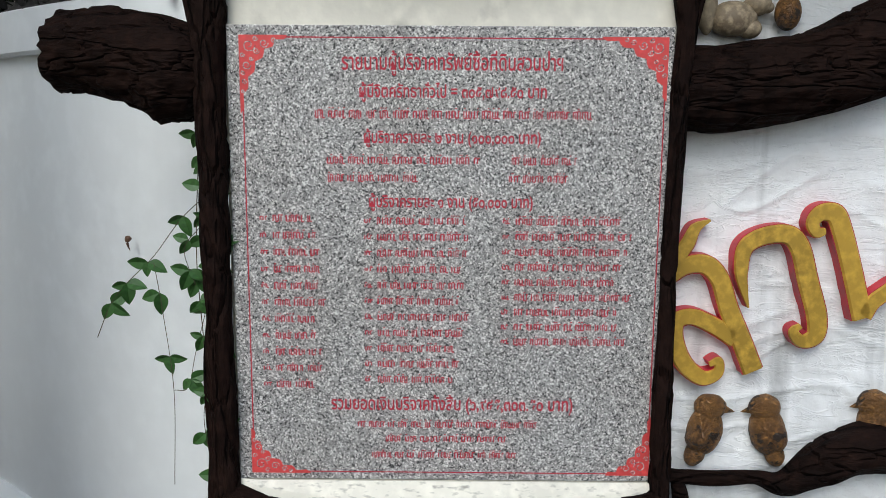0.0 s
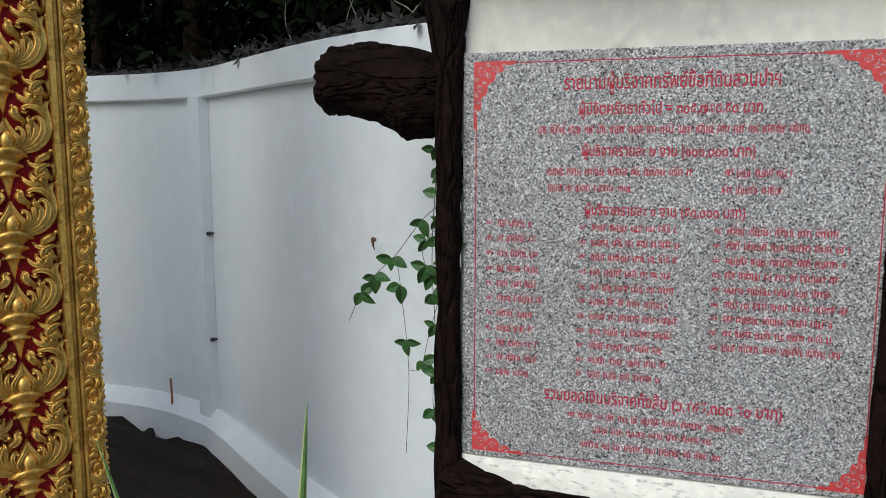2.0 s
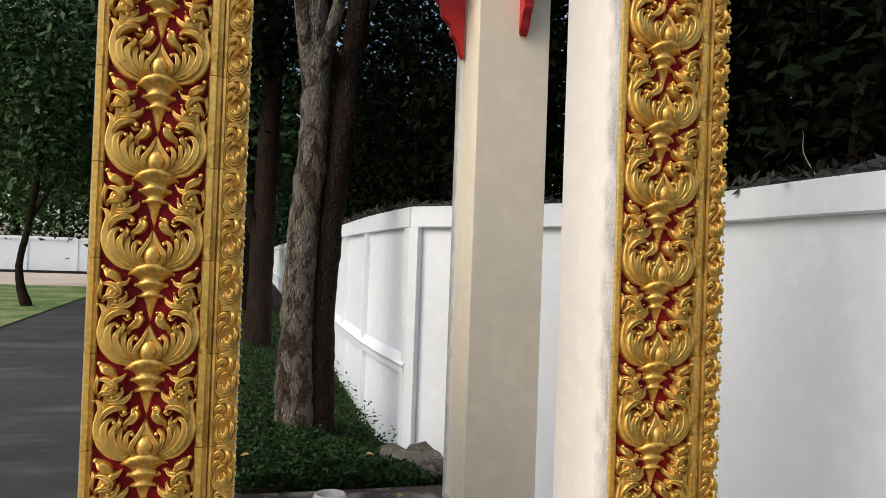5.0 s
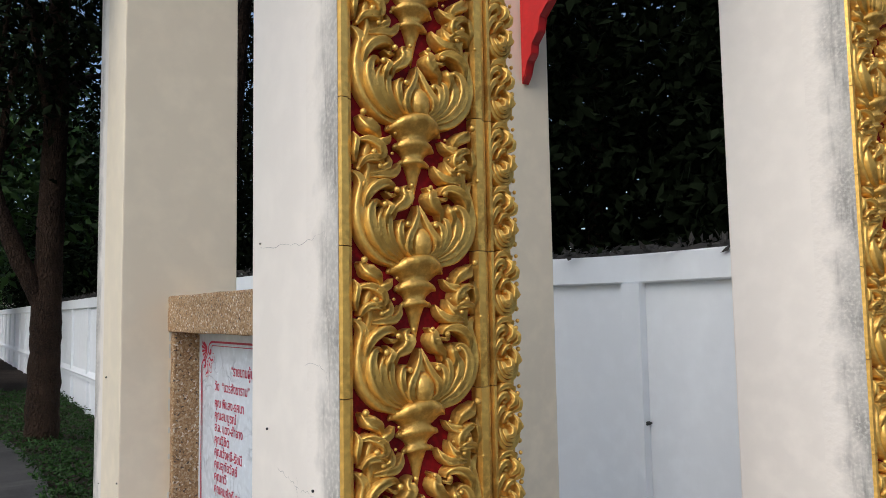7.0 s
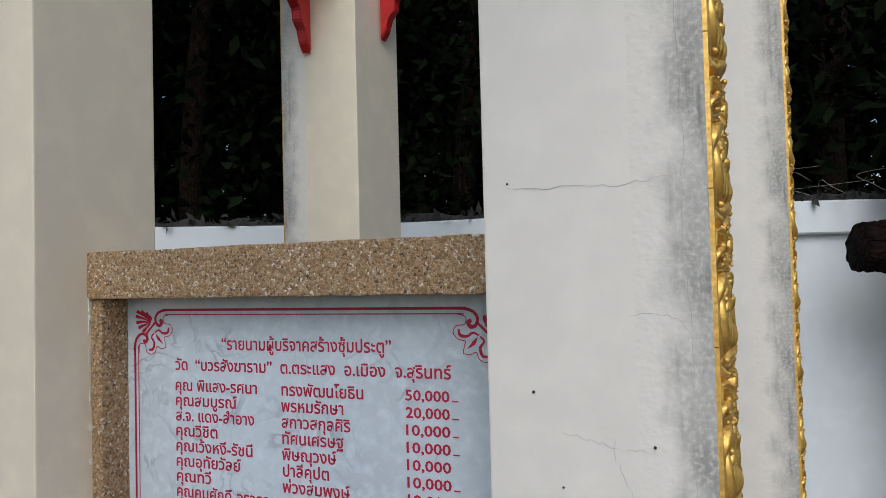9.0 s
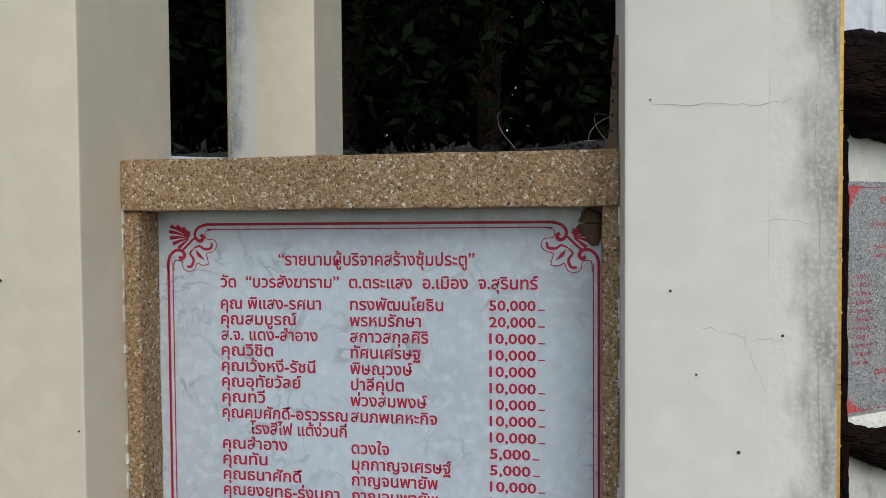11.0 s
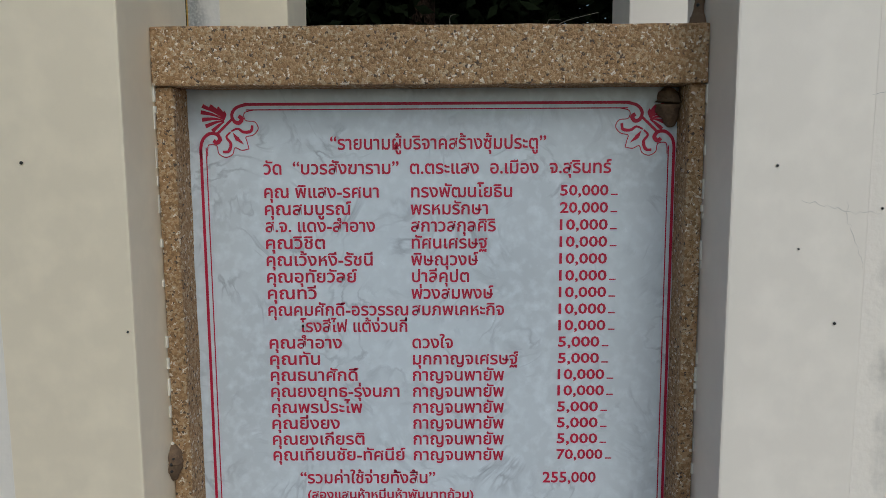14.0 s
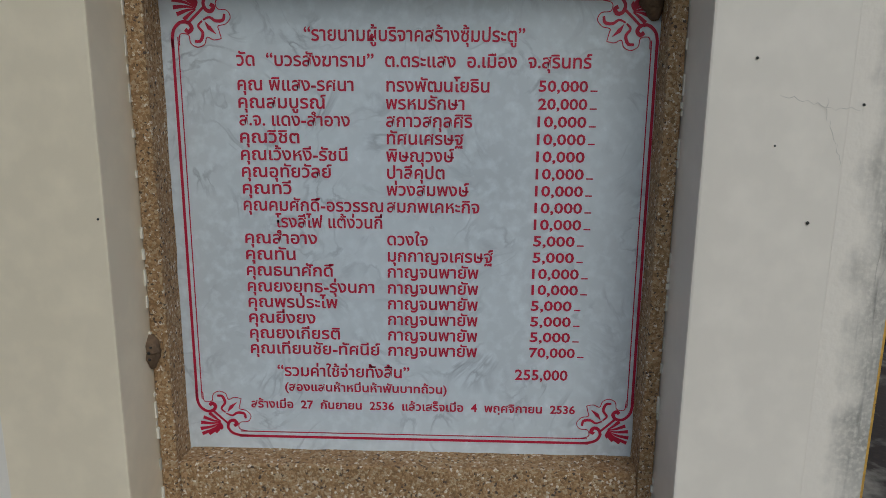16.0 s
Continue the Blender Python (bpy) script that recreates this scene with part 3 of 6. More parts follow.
def urn():
    """The stacked urn between two lotuses: rings that arch upwards, hung as a drop; its rim is at z = 0."""
    bm = bmesh.new()
    prof = [(0.001, -0.178), (0.007, -0.150), (0.015, -0.118), (0.023, -0.096), (0.034, -0.093), (0.0355, -0.086), (0.025, -0.081), (0.030, -0.071),
            (0.041, -0.059), (0.047, -0.055), (0.048, -0.047), (0.034, -0.041), (0.043, -0.030), (0.055, -0.015), (0.064, -0.008), (0.067, 0.000), (0.061, 0.008), (0.03, 0.012), (0.004, 0.013)]
    lathe(bm, prof, 28, (0, 0.0, 0), 0.74)
    for x, z in ((0.064, -0.001), (0.046, -0.048), (0.033, -0.088)):
        for sx in (1, -1):
            bmesh.ops.create_icosphere(bm, subdivisions=2, radius=0.0062, matrix=Matrix.Translation((sx * x, -0.006, z)))
    for v in bm.verts:
        v.co.z -= 5.5 * v.co.x ** 2
    me = bpy.data.meshes.new("urn_mould")
    bm.to_mesh(me)
    bm.free()
    return me


def gold_mould():
    """One mould of the lotus-and-flame pattern; z = 0 is the urn's rim, on which the lotus sits."""
    bm = bmesh.new()
    for sx in (1, -1):
        strokes = [
            # bowl of petals, from the outermost to the bud
            ([(0.050, -0.012), (0.092, 0.006), (0.122, 0.040), (0.136, 0.082), (0.134, 0.120), (0.128, 0.146), (0.136, 0.164), (0.150, 0.174)], [0.007, 0.014, 0.017, 0.016, 0.013, 0.012, 0.008, 0.002], 0.030),
            ([(0.046, -0.004), (0.082, 0.014), (0.108, 0.044), (0.118, 0.078), (0.113, 0.104), (0.100, 0.114), (0.088, 0.108)], [0.005, 0.010, 0.013, 0.012, 0.009, 0.006, 0.003], 0.042),
            ([(0.040, -0.001), (0.070, 0.018), (0.090, 0.046), (0.095, 0.074), (0.084, 0.096), (0.076, 0.104)], [0.004, 0.009, 0.011, 0.011, 0.007, 0.001], 0.038),
            ([(0.032, 0.002), (0.058, 0.024), (0.072, 0.052), (0.070, 0.080), (0.060, 0.092)], [0.003, 0.007, 0.008, 0.007, 0.002], 0.034),
            ([(0.022, 0.002), (0.044, 0.024), (0.053, 0.048), (0.050, 0.068), (0.040, 0.076), (0.034, 0.070)], [0.003, 0.007, 0.008, 0.007, 0.005, 0.002], 0.044),
            ([(0.078, 0.062), (0.082, 0.086), (0.074, 0.104), (0.078, 0.120)], [0.002, 0.007, 0.008, 0.001], 0.046),
            # bud sheath
            ([(0.016, 0.002), (0.033, 0.018), (0.034, 0.040), (0.018, 0.066), (0.006, 0.092), (0.002, 0.112)], [0.005, 0.008, 0.009, 0.007, 0.005, 0.001], 0.048),
            # hooked arch over the petals and the leaf inside it
            ([(0.128, 0.096), (0.122, 0.124), (0.104, 0.144), (0.080, 0.152), (0.062, 0.147), (0.060, 0.138)], [0.003, 0.009, 0.011, 0.010, 0.006, 0.003], 0.042),
            ([(0.058, 0.080), (0.056, 0.100), (0.040, 0.112), (0.030, 0.128), (0.034, 0.142), (0.022, 0.152)], [0.002, 0.008, 0.013, 0.014, 0.009, 0.002], 0.042),
            ([(0.050, 0.132), (0.066, 0.128), (0.078, 0.136)], [0.002, 0.005, 0.002], 0.032),
            # flame leaf climbing to the next urn
            ([(0.124, 0.136), (0.112, 0.160), (0.108, 0.184), (0.116, 0.206), (0.106, 0.228), (0.092, 0.246)], [0.008, 0.015, 0.017, 0.016, 0.014, 0.006], 0.028),
            ([(0.112, 0.166), (0.088, 0.170), (0.066, 0.172), (0.050, 0.184), (0.042, 0.200)], [0.005, 0.010, 0.010, 0.007, 0.001], 0.038),
            ([(0.096, 0.178), (0.080, 0.186), (0.072, 0.198), (0.070, 0.212)], [0.006, 0.009, 0.006, 0.001], 0.042),
            ([(0.138, 0.180), (0.128, 0.196), (0.104, 0.200), (0.090, 0.190), (0.098, 0.182)], [0.003, 0.008, 0.010, 0.006, 0.003], 0.044),
            ([(0.140, 0.236), (0.120, 0.238), (0.096, 0.226), (0.090, 0.208), (0.104, 0.202), (0.114, 0.212)], [0.003, 0.008, 0.010, 0.009, 0.006, 0.003], 0.044),
            ([(0.108, 0.222), (0.090, 0.234), (0.074, 0.240), (0.062, 0.254)], [0.006, 0.010, 0.007, 0.001], 0.040),
            ([(0.090, 0.238), (0.102, 0.258), (0.122, 0.270), (0.138, 0.286)], [0.004, 0.012, 0.014, 0.003], 0.040),
            ([(0.143, 0.190), (0.147, 0.212), (0.143, 0.236), (0.148, 0.252)], [0.002, 0.006, 0.006, 0.001], 0.030),
        ]
        for pts, w, lift in strokes:
            raised(bm, [(sx * x, z) for x, z in pts], [1.06 * v for v in w], lift, 0.0)
        for x, z, r in ((0.136, 0.289, 0.0085), (0.088, 0.107, 0.0075), (0.034, 0.070, 0.0075), (0.060, 0.139, 0.0075), (0.023, 0.150, 0.006), (0.112, 0.211, 0.008), (0.098, 0.184, 0.006), (0.148, 0.174, 0.005), (0.062, 0.254, 0.004), (0.070, 0.212, 0.004)):
            knob(bm, sx * x, z, r * 0.85, 0.036)
    bmesh.ops.create_icosphere(bm, subdivisions=3, radius=1.0, matrix=Matrix.Translation((0, -0.022, 0.030)) @ Matrix.Diagonal((0.027, 0.030, 0.036, 1)))
    raised(bm, [(0, 0.040), (0, 0.070), (0, 0.112)], [0.020, 0.010, 0.001], 0.040, 0.0)
    cup = urn()
    bm.from_mesh(cup)
    bpy.data.meshes.remove(cup)
    me = bpy.data.meshes.new("ornament_mould")
    bm.normal_update()
    bm.to_mesh(me)
    bm.free()
    me.polygons.foreach_set("use_smooth", [True] * len(me.polygons))
    me.materials.append(M_GOLD)
    return me


def strip_mould():
    """One scroll of the narrow strip, half a tile high: nested curls below, ragged leaves above."""
    bm = bmesh.new()
    for r, w, lift in ((0.038, 0.0045, 0.024), (0.029, 0.0045, 0.028), (0.020, 0.0045, 0.032)):
        pts = [(0.002 + r * math.cos(a), 0.046 + 1.05 * r * math.sin(a)) for a in (radians(d) for d in range(165, 395, 23))]
        raised(bm, pts, [0.002, w, w, w, w * 0.8, 0.002], lift, 0.0, 3)
    for pts, w, lift in (
        ([(-0.012, 0.050), (-0.006, 0.036), (0.008, 0.038), (0.012, 0.052), (0.004, 0.062)], [0.003, 0.006, 0.007, 0.006, 0.002], 0.034),
        ([(0.012, 0.030), (0.026, 0.044), (0.030, 0.064), (0.022, 0.080)], [0.003, 0.008, 0.008, 0.002], 0.032),
        ([(-0.036, 0.052), (-0.034, 0.078), (-0.020, 0.096), (-0.006, 0.092), (-0.008, 0.080)], [0.003, 0.007, 0.009, 0.006, 0.003], 0.028),
        ([(-0.018, 0.064), (-0.010, 0.080), (0.004, 0.084), (0.012, 0.074)], [0.003, 0.006, 0.006, 0.002], 0.034),
        ([(-0.034, 0.092), (-0.030, 0.116), (-0.012, 0.126), (0.000, 0.116), (-0.008, 0.106)], [0.003, 0.008, 0.009, 0.007, 0.003], 0.030),
        ([(0.002, 0.094), (0.016, 0.106), (0.018, 0.122), (0.006, 0.134)], [0.003, 0.008, 0.008, 0.002], 0.034),
        ([(0.020, 0.084), (0.036, 0.092), (0.042, 0.108), (0.034, 0.122)], [0.003, 0.008, 0.007, 0.002], 0.028),
        ([(-0.030, 0.128), (-0.016, 0.142), (0.006, 0.144), (0.022, 0.134), (0.034, 0.140)], [0.003, 0.008, 0.008, 0.007, 0.002], 0.026),
        ([(0.036, 0.040), (0.045, 0.052), (0.043, 0.068)], [0.003, 0.006, 0.002], 0.026),
    ):
        raised(bm, pts, w, lift, 0.0, 4)
    for x, z, r in ((0.004, 0.060, 0.006), (-0.007, 0.081, 0.006), (-0.008, 0.107, 0.006), (0.022, 0.080, 0.005), (0.043, 0.020, 0.006), (0.046, 0.076, 0.006), (0.045, 0.098, 0.006), (0.040, 0.124, 0.006), (0.046, 0.140, 0.005), (-0.036, 0.014, 0.005)):
        knob(bm, x, z, r, 0.014)
    for v in bm.verts:
        v.co.x = v.co.x * 0.86 - 0.004
    me = bpy.data.meshes.new("scroll_mould")
    bm.normal_update()
    bm.to_mesh(me)
    bm.free()
    me.polygons.foreach_set("use_smooth", [True] * len(me.polygons))
    me.materials.append(M_GOLD)
    return me


MOULD, SCROLL = gold_mould(), strip_mould()
PILLAR_TOP, PILLAR_D = 3.45, 0.455


def moulding_piece(name, x0, x1, y, proud, z0, z1):
    """A length of stepped gilded moulding, slightly rounded."""
    bm = bmesh.new()
    w = x1 - x0
    prof = [(0, 0), (0, 0.7), (0.12, 1.0), (0.55, 1.0), (0.68, 0.75), (0.92, 0.7), (1.0, 0.45), (1.0, 0)]
    lo = [bm.verts.new((x0 + a * w, y - b * proud, z0 + 0.001)) for a, b in prof]
    hi = [bm.verts.new((x0 + a * w, y - b * proud, z1 - 0.001)) for a, b in prof]
    for k in range(len(prof)):
        j = (k + 1) % len(prof)
        bm.faces.new((lo[k], lo[j], hi[j], hi[k]))
    bm.faces.new(lo[::-1])
    bm.faces.new(hi)
    me = bpy.data.meshes.new(name)
    bm.normal_update()
    bm.to_mesh(me)
    bm.free()
    me.materials.append(M_GOLD)
    return me


MOULD_L = moulding_piece("moulding_piece", 0.0, 0.034, 0.0, 0.040, 0, TILE_H)
MOULD_R = moulding_piece("moulding_piece", 0.332, 0.374, 0.0, 0.040, 0, TILE_H)
MOULD_RR = moulding_piece("moulding_piece", 0.376, 0.392, 0.036, 0.030, 0, TILE_H)


def pillar(x, y, flip, label):
    """A square rendered pillar; its gilded face looks to -y, or to +y when flipped."""
    p = thing("gate_pillar", label, "pillar", "gate pillars", (x, y, 0))
    block("shaft", 0.0, FACE_W + (STRIP_W - 0.004 if flip else 0), 0.035 if not flip else 0.045, PILLAR_D, -0.22, PILLAR_TOP, M_CREAMWARM if flip else M_CREAM, p, bevel=0.006)
    if not flip:
        block("strip_backing", FACE_W + 0.002, FACE_W + STRIP_W, 0.040, 0.13, 0.0, PILLAR_TOP, M_CREAM, p, "cream painted backing with a chipped edge", bevel=0.004)
    block("cement_edge", -0.0006, 0.0006, 0.008, 0.150, 0.0, PILLAR_TOP, M_SMEAR, p, "bare grey weathered cement strip", bevel=0)
    if flip:
        block("back_plate", 0.001, FACE_W - 0.001, 0.0352, 0.0448, 0.0, PILLAR_TOP, M_CREAM, p, bevel=0)
    block("red_field", 0.002, FACE_W - 0.002, 0.028, 0.0348, 0.0, PILLAR_TOP, M_RED, p, "red painted ground behind the gilding", bevel=0)
    block("strip_field", FACE_W + 0.004, FACE_W + STRIP_W - 0.006, 0.030, 0.0398, 0.0, PILLAR_TOP, M_GOLD, p, bevel=0)
    rows = int((PILLAR_TOP - TILE_Z) / TILE_H)
    if flip:
        block("foot_render", -0.010, FACE_W + STRIP_W + 0.008, 0.05, PILLAR_D + 0.012, -0.04, 0.055, M_CEMENT, p, "grey splashed cement at the foot", bevel=0.012)
    for i in range(rows):
        z = TILE_Z + i * TILE_H
        o = put_mesh("ornament_tile", MOULD, None, p)
        o.location = (0.184, 0.027, z - 0.022)
        for me in (MOULD_L, MOULD_R, MOULD_RR):
            m = put_mesh("moulding_piece", me, None, p)
            m.location = (0, 0.0395 if me is not MOULD_RR else 0.0, z)
        for k in (0, 1):
            s = put_mesh("scroll_tile", SCROLL, None, p)
            s.location = (FACE_W + 0.053, 0.031, z + TILE_H / 2 * k)
    if flip:
        p.scale = (1, -1, 1)
        p.location = (x, y + PILLAR_D, 0)
    return p


pillar(0.0, 0.0, False, "cream gate pillar with gilded lotus panel by the drive")
side_pillar = pillar(1.700, -0.153, False, "cream gate pillar with gilded lotus panel by the side gate")
side_pillar.scale = (0.965, 1, 0.957)
side_pillar.location.z = 0.062
pillar(0.0, 1.800, True, "plain cream rear gate pillar by the donor tablet")
pillar(1.812, 1.80, True, "plain cream rear gate pillar with red brackets")

# beams above the pillars, added out of view to close and shade the gate
for y0 in (0.0, 1.82):
    tagged(block("unseen_beam", -6.0, 2.3, y0, y0 + 0.36, PILLAR_TOP - 0.09, PILLAR_TOP + 0.4, M_CREAM), "cream beam over the gate pillars, added out of view", "beam", kind="structure")


# red eave brackets on the rear pillar by the side gate
def bracket(name, parent_at, turn):
    """A carved bracket that tapers down to a point; it juts out along local -y."""
    prof = [(0, 0), (-0.035, 0.05), (-0.045, 0.12), (-0.09, 0.15), (-0.085, 0.21), (-0.15, 0.26), (-0.155, 0.34), (-0.24, 0.40), (-0.26, 0.52), (-0.30, 0.60), (0, 0.60)]
    bm = bmesh.new()
    a = [bm.verts.new((-0.028, y, z)) for y, z in prof]
    b = [bm.verts.new((0.028, y, z)) for y, z in prof]
    bm.faces.new(a)
    bm.faces.new(b[::-1])
    for k in range(len(prof)):
        j = (k + 1) % len(prof)
        bm.faces.new((a[k], b[k], b[j], a[j]))
    bmesh.ops.bevel(bm, geom=list(bm.edges), offset=0.006, segments=2, affect="EDGES")
    ob = tagged(part(name, bm, M_REDBRIGHT), "red painted carved eave bracket on the pillar", "bracket", "eave brackets")
    ob.matrix_basis = pose(*parent_at, 0, 0, turn)
    return ob


bracket("eave_bracket", (1.797, 2.08, 2.80), -90)
bracket("eave_bracket", (2.087, 1.79, 2.90), 0)


# ---------- donor tablet between the drive-side pillars ----------
tablet = thing("donor_tablet", "white marble donor tablet in a washed gravel surround", "tablet", at=(0, 0, 0))
FY0, FY1, FX = 0.455, 1.800, 0.175


def rough_bar(name, x0, x1, y0, y1, z0, z1, label=""):
    """A bar of washed gravel render with a slightly uneven skin."""
    bm = box(bmesh.new(), x0, x1, y0, y1, z0, z1, 0.007)
    big = [e for e in bm.edges if e.calc_length() > 0.1]
    bmesh.ops.subdivide_edges(bm, edges=big, cuts=24, use_grid_fill=True)
    for v in bm.verts:
        d = noise.noise_vector(v.co * 28) * 0.0028 + noise.noise_vector(v.co * 90) * 0.0012
        v.co += Vector((d.x, 0 if abs(v.co.y - FY0) < 0.004 or abs(v.co.y - FY1) < 0.004 else d.y, d.z))
    return part(name, bm, M_WASHED, tablet, label)


rough_bar("top_bar", FX, 0.33, FY0 + 0.001, FY1 - 0.001, 1.600, 1.741, "brown washed gravel bar")
rough_bar("side_bar", FX + 0.012, 0.33, 1.752, FY1 - 0.001, 0.0, 1.600)
rough_bar("side_bar", FX + 0.012, 0.33, FY0 + 0.001, 0.496, 0.0, 1.600)
rough_bar("bottom_bar", FX + 0.02, 0.33, 0.496, 1.752, 0.0, 0.318)
block("backing", 0.334, 0.36, FY0 + 0.002, FY1 - 0.002, 0.0, 1.738, M_BACKBROWN, tablet, "brown rendered back of the tablet wall", bevel=0.004)
block("marble_slab", 0.287, 0.3115, 0.494, 1.754, 0.312, 1.606, M_MARBLE, tablet, "white marble with grey veins and red engraving", bevel=0.002)
# smears of mortar where the surround meets the pillars
for y, sgn in ((FY1, -1), (FY0, 1)):
    bm = bmesh.new()
    g = random.Random(3 + sgn)
    z = 0.2
    while z < 1.72:
        w, h = g.uniform(0.002, 0.007), g.uniform(0.01, 0.05)
        if g.random() < 0.6:
            box(bm, FX + 0.006, FX + 0.016, min(y, y + sgn * w), max(y, y + sgn * w), z, z + h, 0)
        z += h + g.uniform(0, 0.03)
    tagged(part("mortar_smear", bm, M_PLASTER, tablet, "pale ragged mortar smear"), kind="stuff")

FACE = 0.2865   # plane of the marble's face; letters lie a hair proud of it


def written(body, material, width=None, size=0.046, align="LEFT", depth=0.0006, bold=0.0008):
    """A mesh of lettering in the built-in font, in the x-z plane, facing -y, from x = 0."""
    cu = bpy.data.curves.new("lettering", "FONT")
    cu.body, cu.size, cu.resolution_u, cu.align_x, cu.offset = body, size, 2, align, bold
    ob = new("lettering", cu)
    bpy.context.view_layer.update()
    me = bpy.data.meshes.new_from_object(ob.evaluated_get(bpy.context.evaluated_depsgraph_get()))
    bpy.data.objects.remove(ob)
    bpy.data.curves.remove(cu)
    co = np.empty(len(me.vertices) * 3)
    me.vertices.foreach_get("co", co)
    co = co.reshape(-1, 3)
    k = 1.0
    if width:
        k = width / max(1e-6, co[:, 0].max() - co[:, 0].min())
        co[:, 0] = (co[:, 0] - co[:, 0].min()) * k
    flat = np.stack([co[:, 0], np.full(len(co), -depth), co[:, 1]], axis=1)
    me.vertices.foreach_set("co", flat.reshape(-1))
    me.materials.clear()
    me.materials.append(material)
    me.update()
    return me


def marble_text(body, y_left, z, width=None, size=0.046, y_right=None, material=None):
    """Lettering on the marble, which looks to -x: text runs towards -y."""
    if y_right is not None and width is None and y_left is not None:
        width = y_left - y_right
    me = written(body, material or M_INK, width, size)
    ob = put_mesh("lettering", me, None, tablet)
    if y_left is None:
        co = np.empty(len(me.vertices) * 3)
        me.vertices.foreach_get("co", co)
        y_left = y_right + co.reshape(-1, 3)[:, 0].max()
    ob.matrix_basis = pose(FACE, y_left, z, 0, 0, -90)
    return ob


ROWS = [("คุณ พิแสง-รศนา", "ทรงพัฒนโยธิน", "50,000._"), ("คุณ สมบูรณ์", "พรหมรักษา", "20,000._"), ("ส.จ. แดง-สำอาง", "สกาวสกุลศิริ", "10,000._"),
        ("คุณ วิชิต", "ทัศนเศรษฐ", "10,000._"), ("คุณ เว้งหงี-รัชนี", "พิษณุวงษ์", "10,000"), ("คุณ อุทัยวัลย์", "ปาลีคุปต", "10,000._"), ("คุณ ทวี", "พ่วงสมพงษ์", "10,000._"),
        ("คุณ คมศักดิ์-อรวรรณ", "สมภพเคหะกิจ", "10,000._"), ("โรงสีไฟ แต้ง่วนกี่", "", "10,000._"), ("คุณ สำอาง", "ดวงใจ", "5,000._"), ("คุณ ทัน", "มุกกาญจเศรษฐ์", "5,000._"),
        ("คุณ ธนาศักดิ์", "กาญจนพายัพ", "10,000._"), ("คุณ ยงยุทธ-รุ่งนภา", "กาญจนพายัพ", "10,000._"), ("คุณ พรประไพ", "กาญจนพายัพ", "5,000._"), ("คุณ ยิ่งยง", "กาญจนพายัพ", "5,000._"),
        ("คุณ ยงเกียรติ", "กาญจนพายัพ", "5,000._"), ("คุณ เทียนชัย-ทัศนีย์", "กาญจนพายัพ", "70,000._")]
marble_text("“รายนามผู้บริจาคสร้างซุ้มประตู”", 1.387, 1.446, y_right=0.83, size=0.048)
marble_text("วัด  “บวรสังฆาราม”  ต.ตระแสง  อ.เมือง  จ.สุรินทร์", 1.562, 1.383, y_right=0.661, size=0.046)
for i, (a, b, c) in enumerate(ROWS):
    z = 1.322 - 0.0447 * i
    wide = {7: 0.372, 12: 0.346, 16: 0.360, 8: 0.285}.get(i)
    if not wide:
        spaced = written(a, M_INK, size=0.0455)
        wide = max(v.co.x for v in spaced.vertices)
        bpy.data.meshes.remove(spaced)
    marble_text(a if i in (0, 2, 8) else a.replace("คุณ ", "คุณ"), 1.562 if i != 8 else 1.478, z, size=0.0455, width=wide)
    if b:
        marble_text(b, 1.182, z, size=0.0455)
    digits = c.replace("._", "")
    ends = 0.667 if len(digits) == 6 else 0.682
    marble_text(digits, 0.792, z + 0.003, size=0.039, y_right=ends)
    if "_" in c:
        marble_text("_", ends - 0.006, z + 0.009, size=0.039, y_right=ends - 0.024)
marble_text("“รวมค่าใช้จ่ายทั้งสิ้น”", 1.490, 0.541, y_right=1.121, size=0.046)
marble_text("255,000", 0.829, 0.543, y_right=0.684, size=0.043)
marble_text("(สองแสนห้าหมื่นห้าพันบาทถ้วน)", 1.471, 0.497, y_right=1.017, size=0.034)
marble_text("สร้างเมื่อ  27  กันยายน  2536  แล้วเสร็จเมื่อ  4  พฤศจิกายน  2536", 1.569, 0.444, y_right=0.659, size=0.034)


def ribbon(bm, pts, widths, lift=0.0007, per=6, close=False):
    """A flat painted line in the x-z plane; widths are full widths."""
    line = smooth_line([(x, 0, z) for x, z in pts], per) if len(pts) > 2 else [Vector((x, 0, z)) for x, z in pts]
    n = len(line)
    rows = []
    for i, p in enumerate(line):
        t = i / (n - 1) * (len(widths) - 1)
        k = min(int(t), len(widths) - 2)
        w = (widths[k] + (widths[k + 1] - widths[k]) * (t - k)) / 2
        d = (line[min(i + 1, n - 1)] - line[max(i - 1, 0)]).normalized()
        s = Vector((d.z, 0, -d.x)) * w
        rows.append((bm.verts.new(p + s + Vector((0, -lift, 0))), bm.verts.new(p - s + Vector((0, -lift, 0)))))
    for a, b in zip(rows, rows[1:]):
        bm.faces.new((a[0], b[0], b[1], a[1]))
    return bm


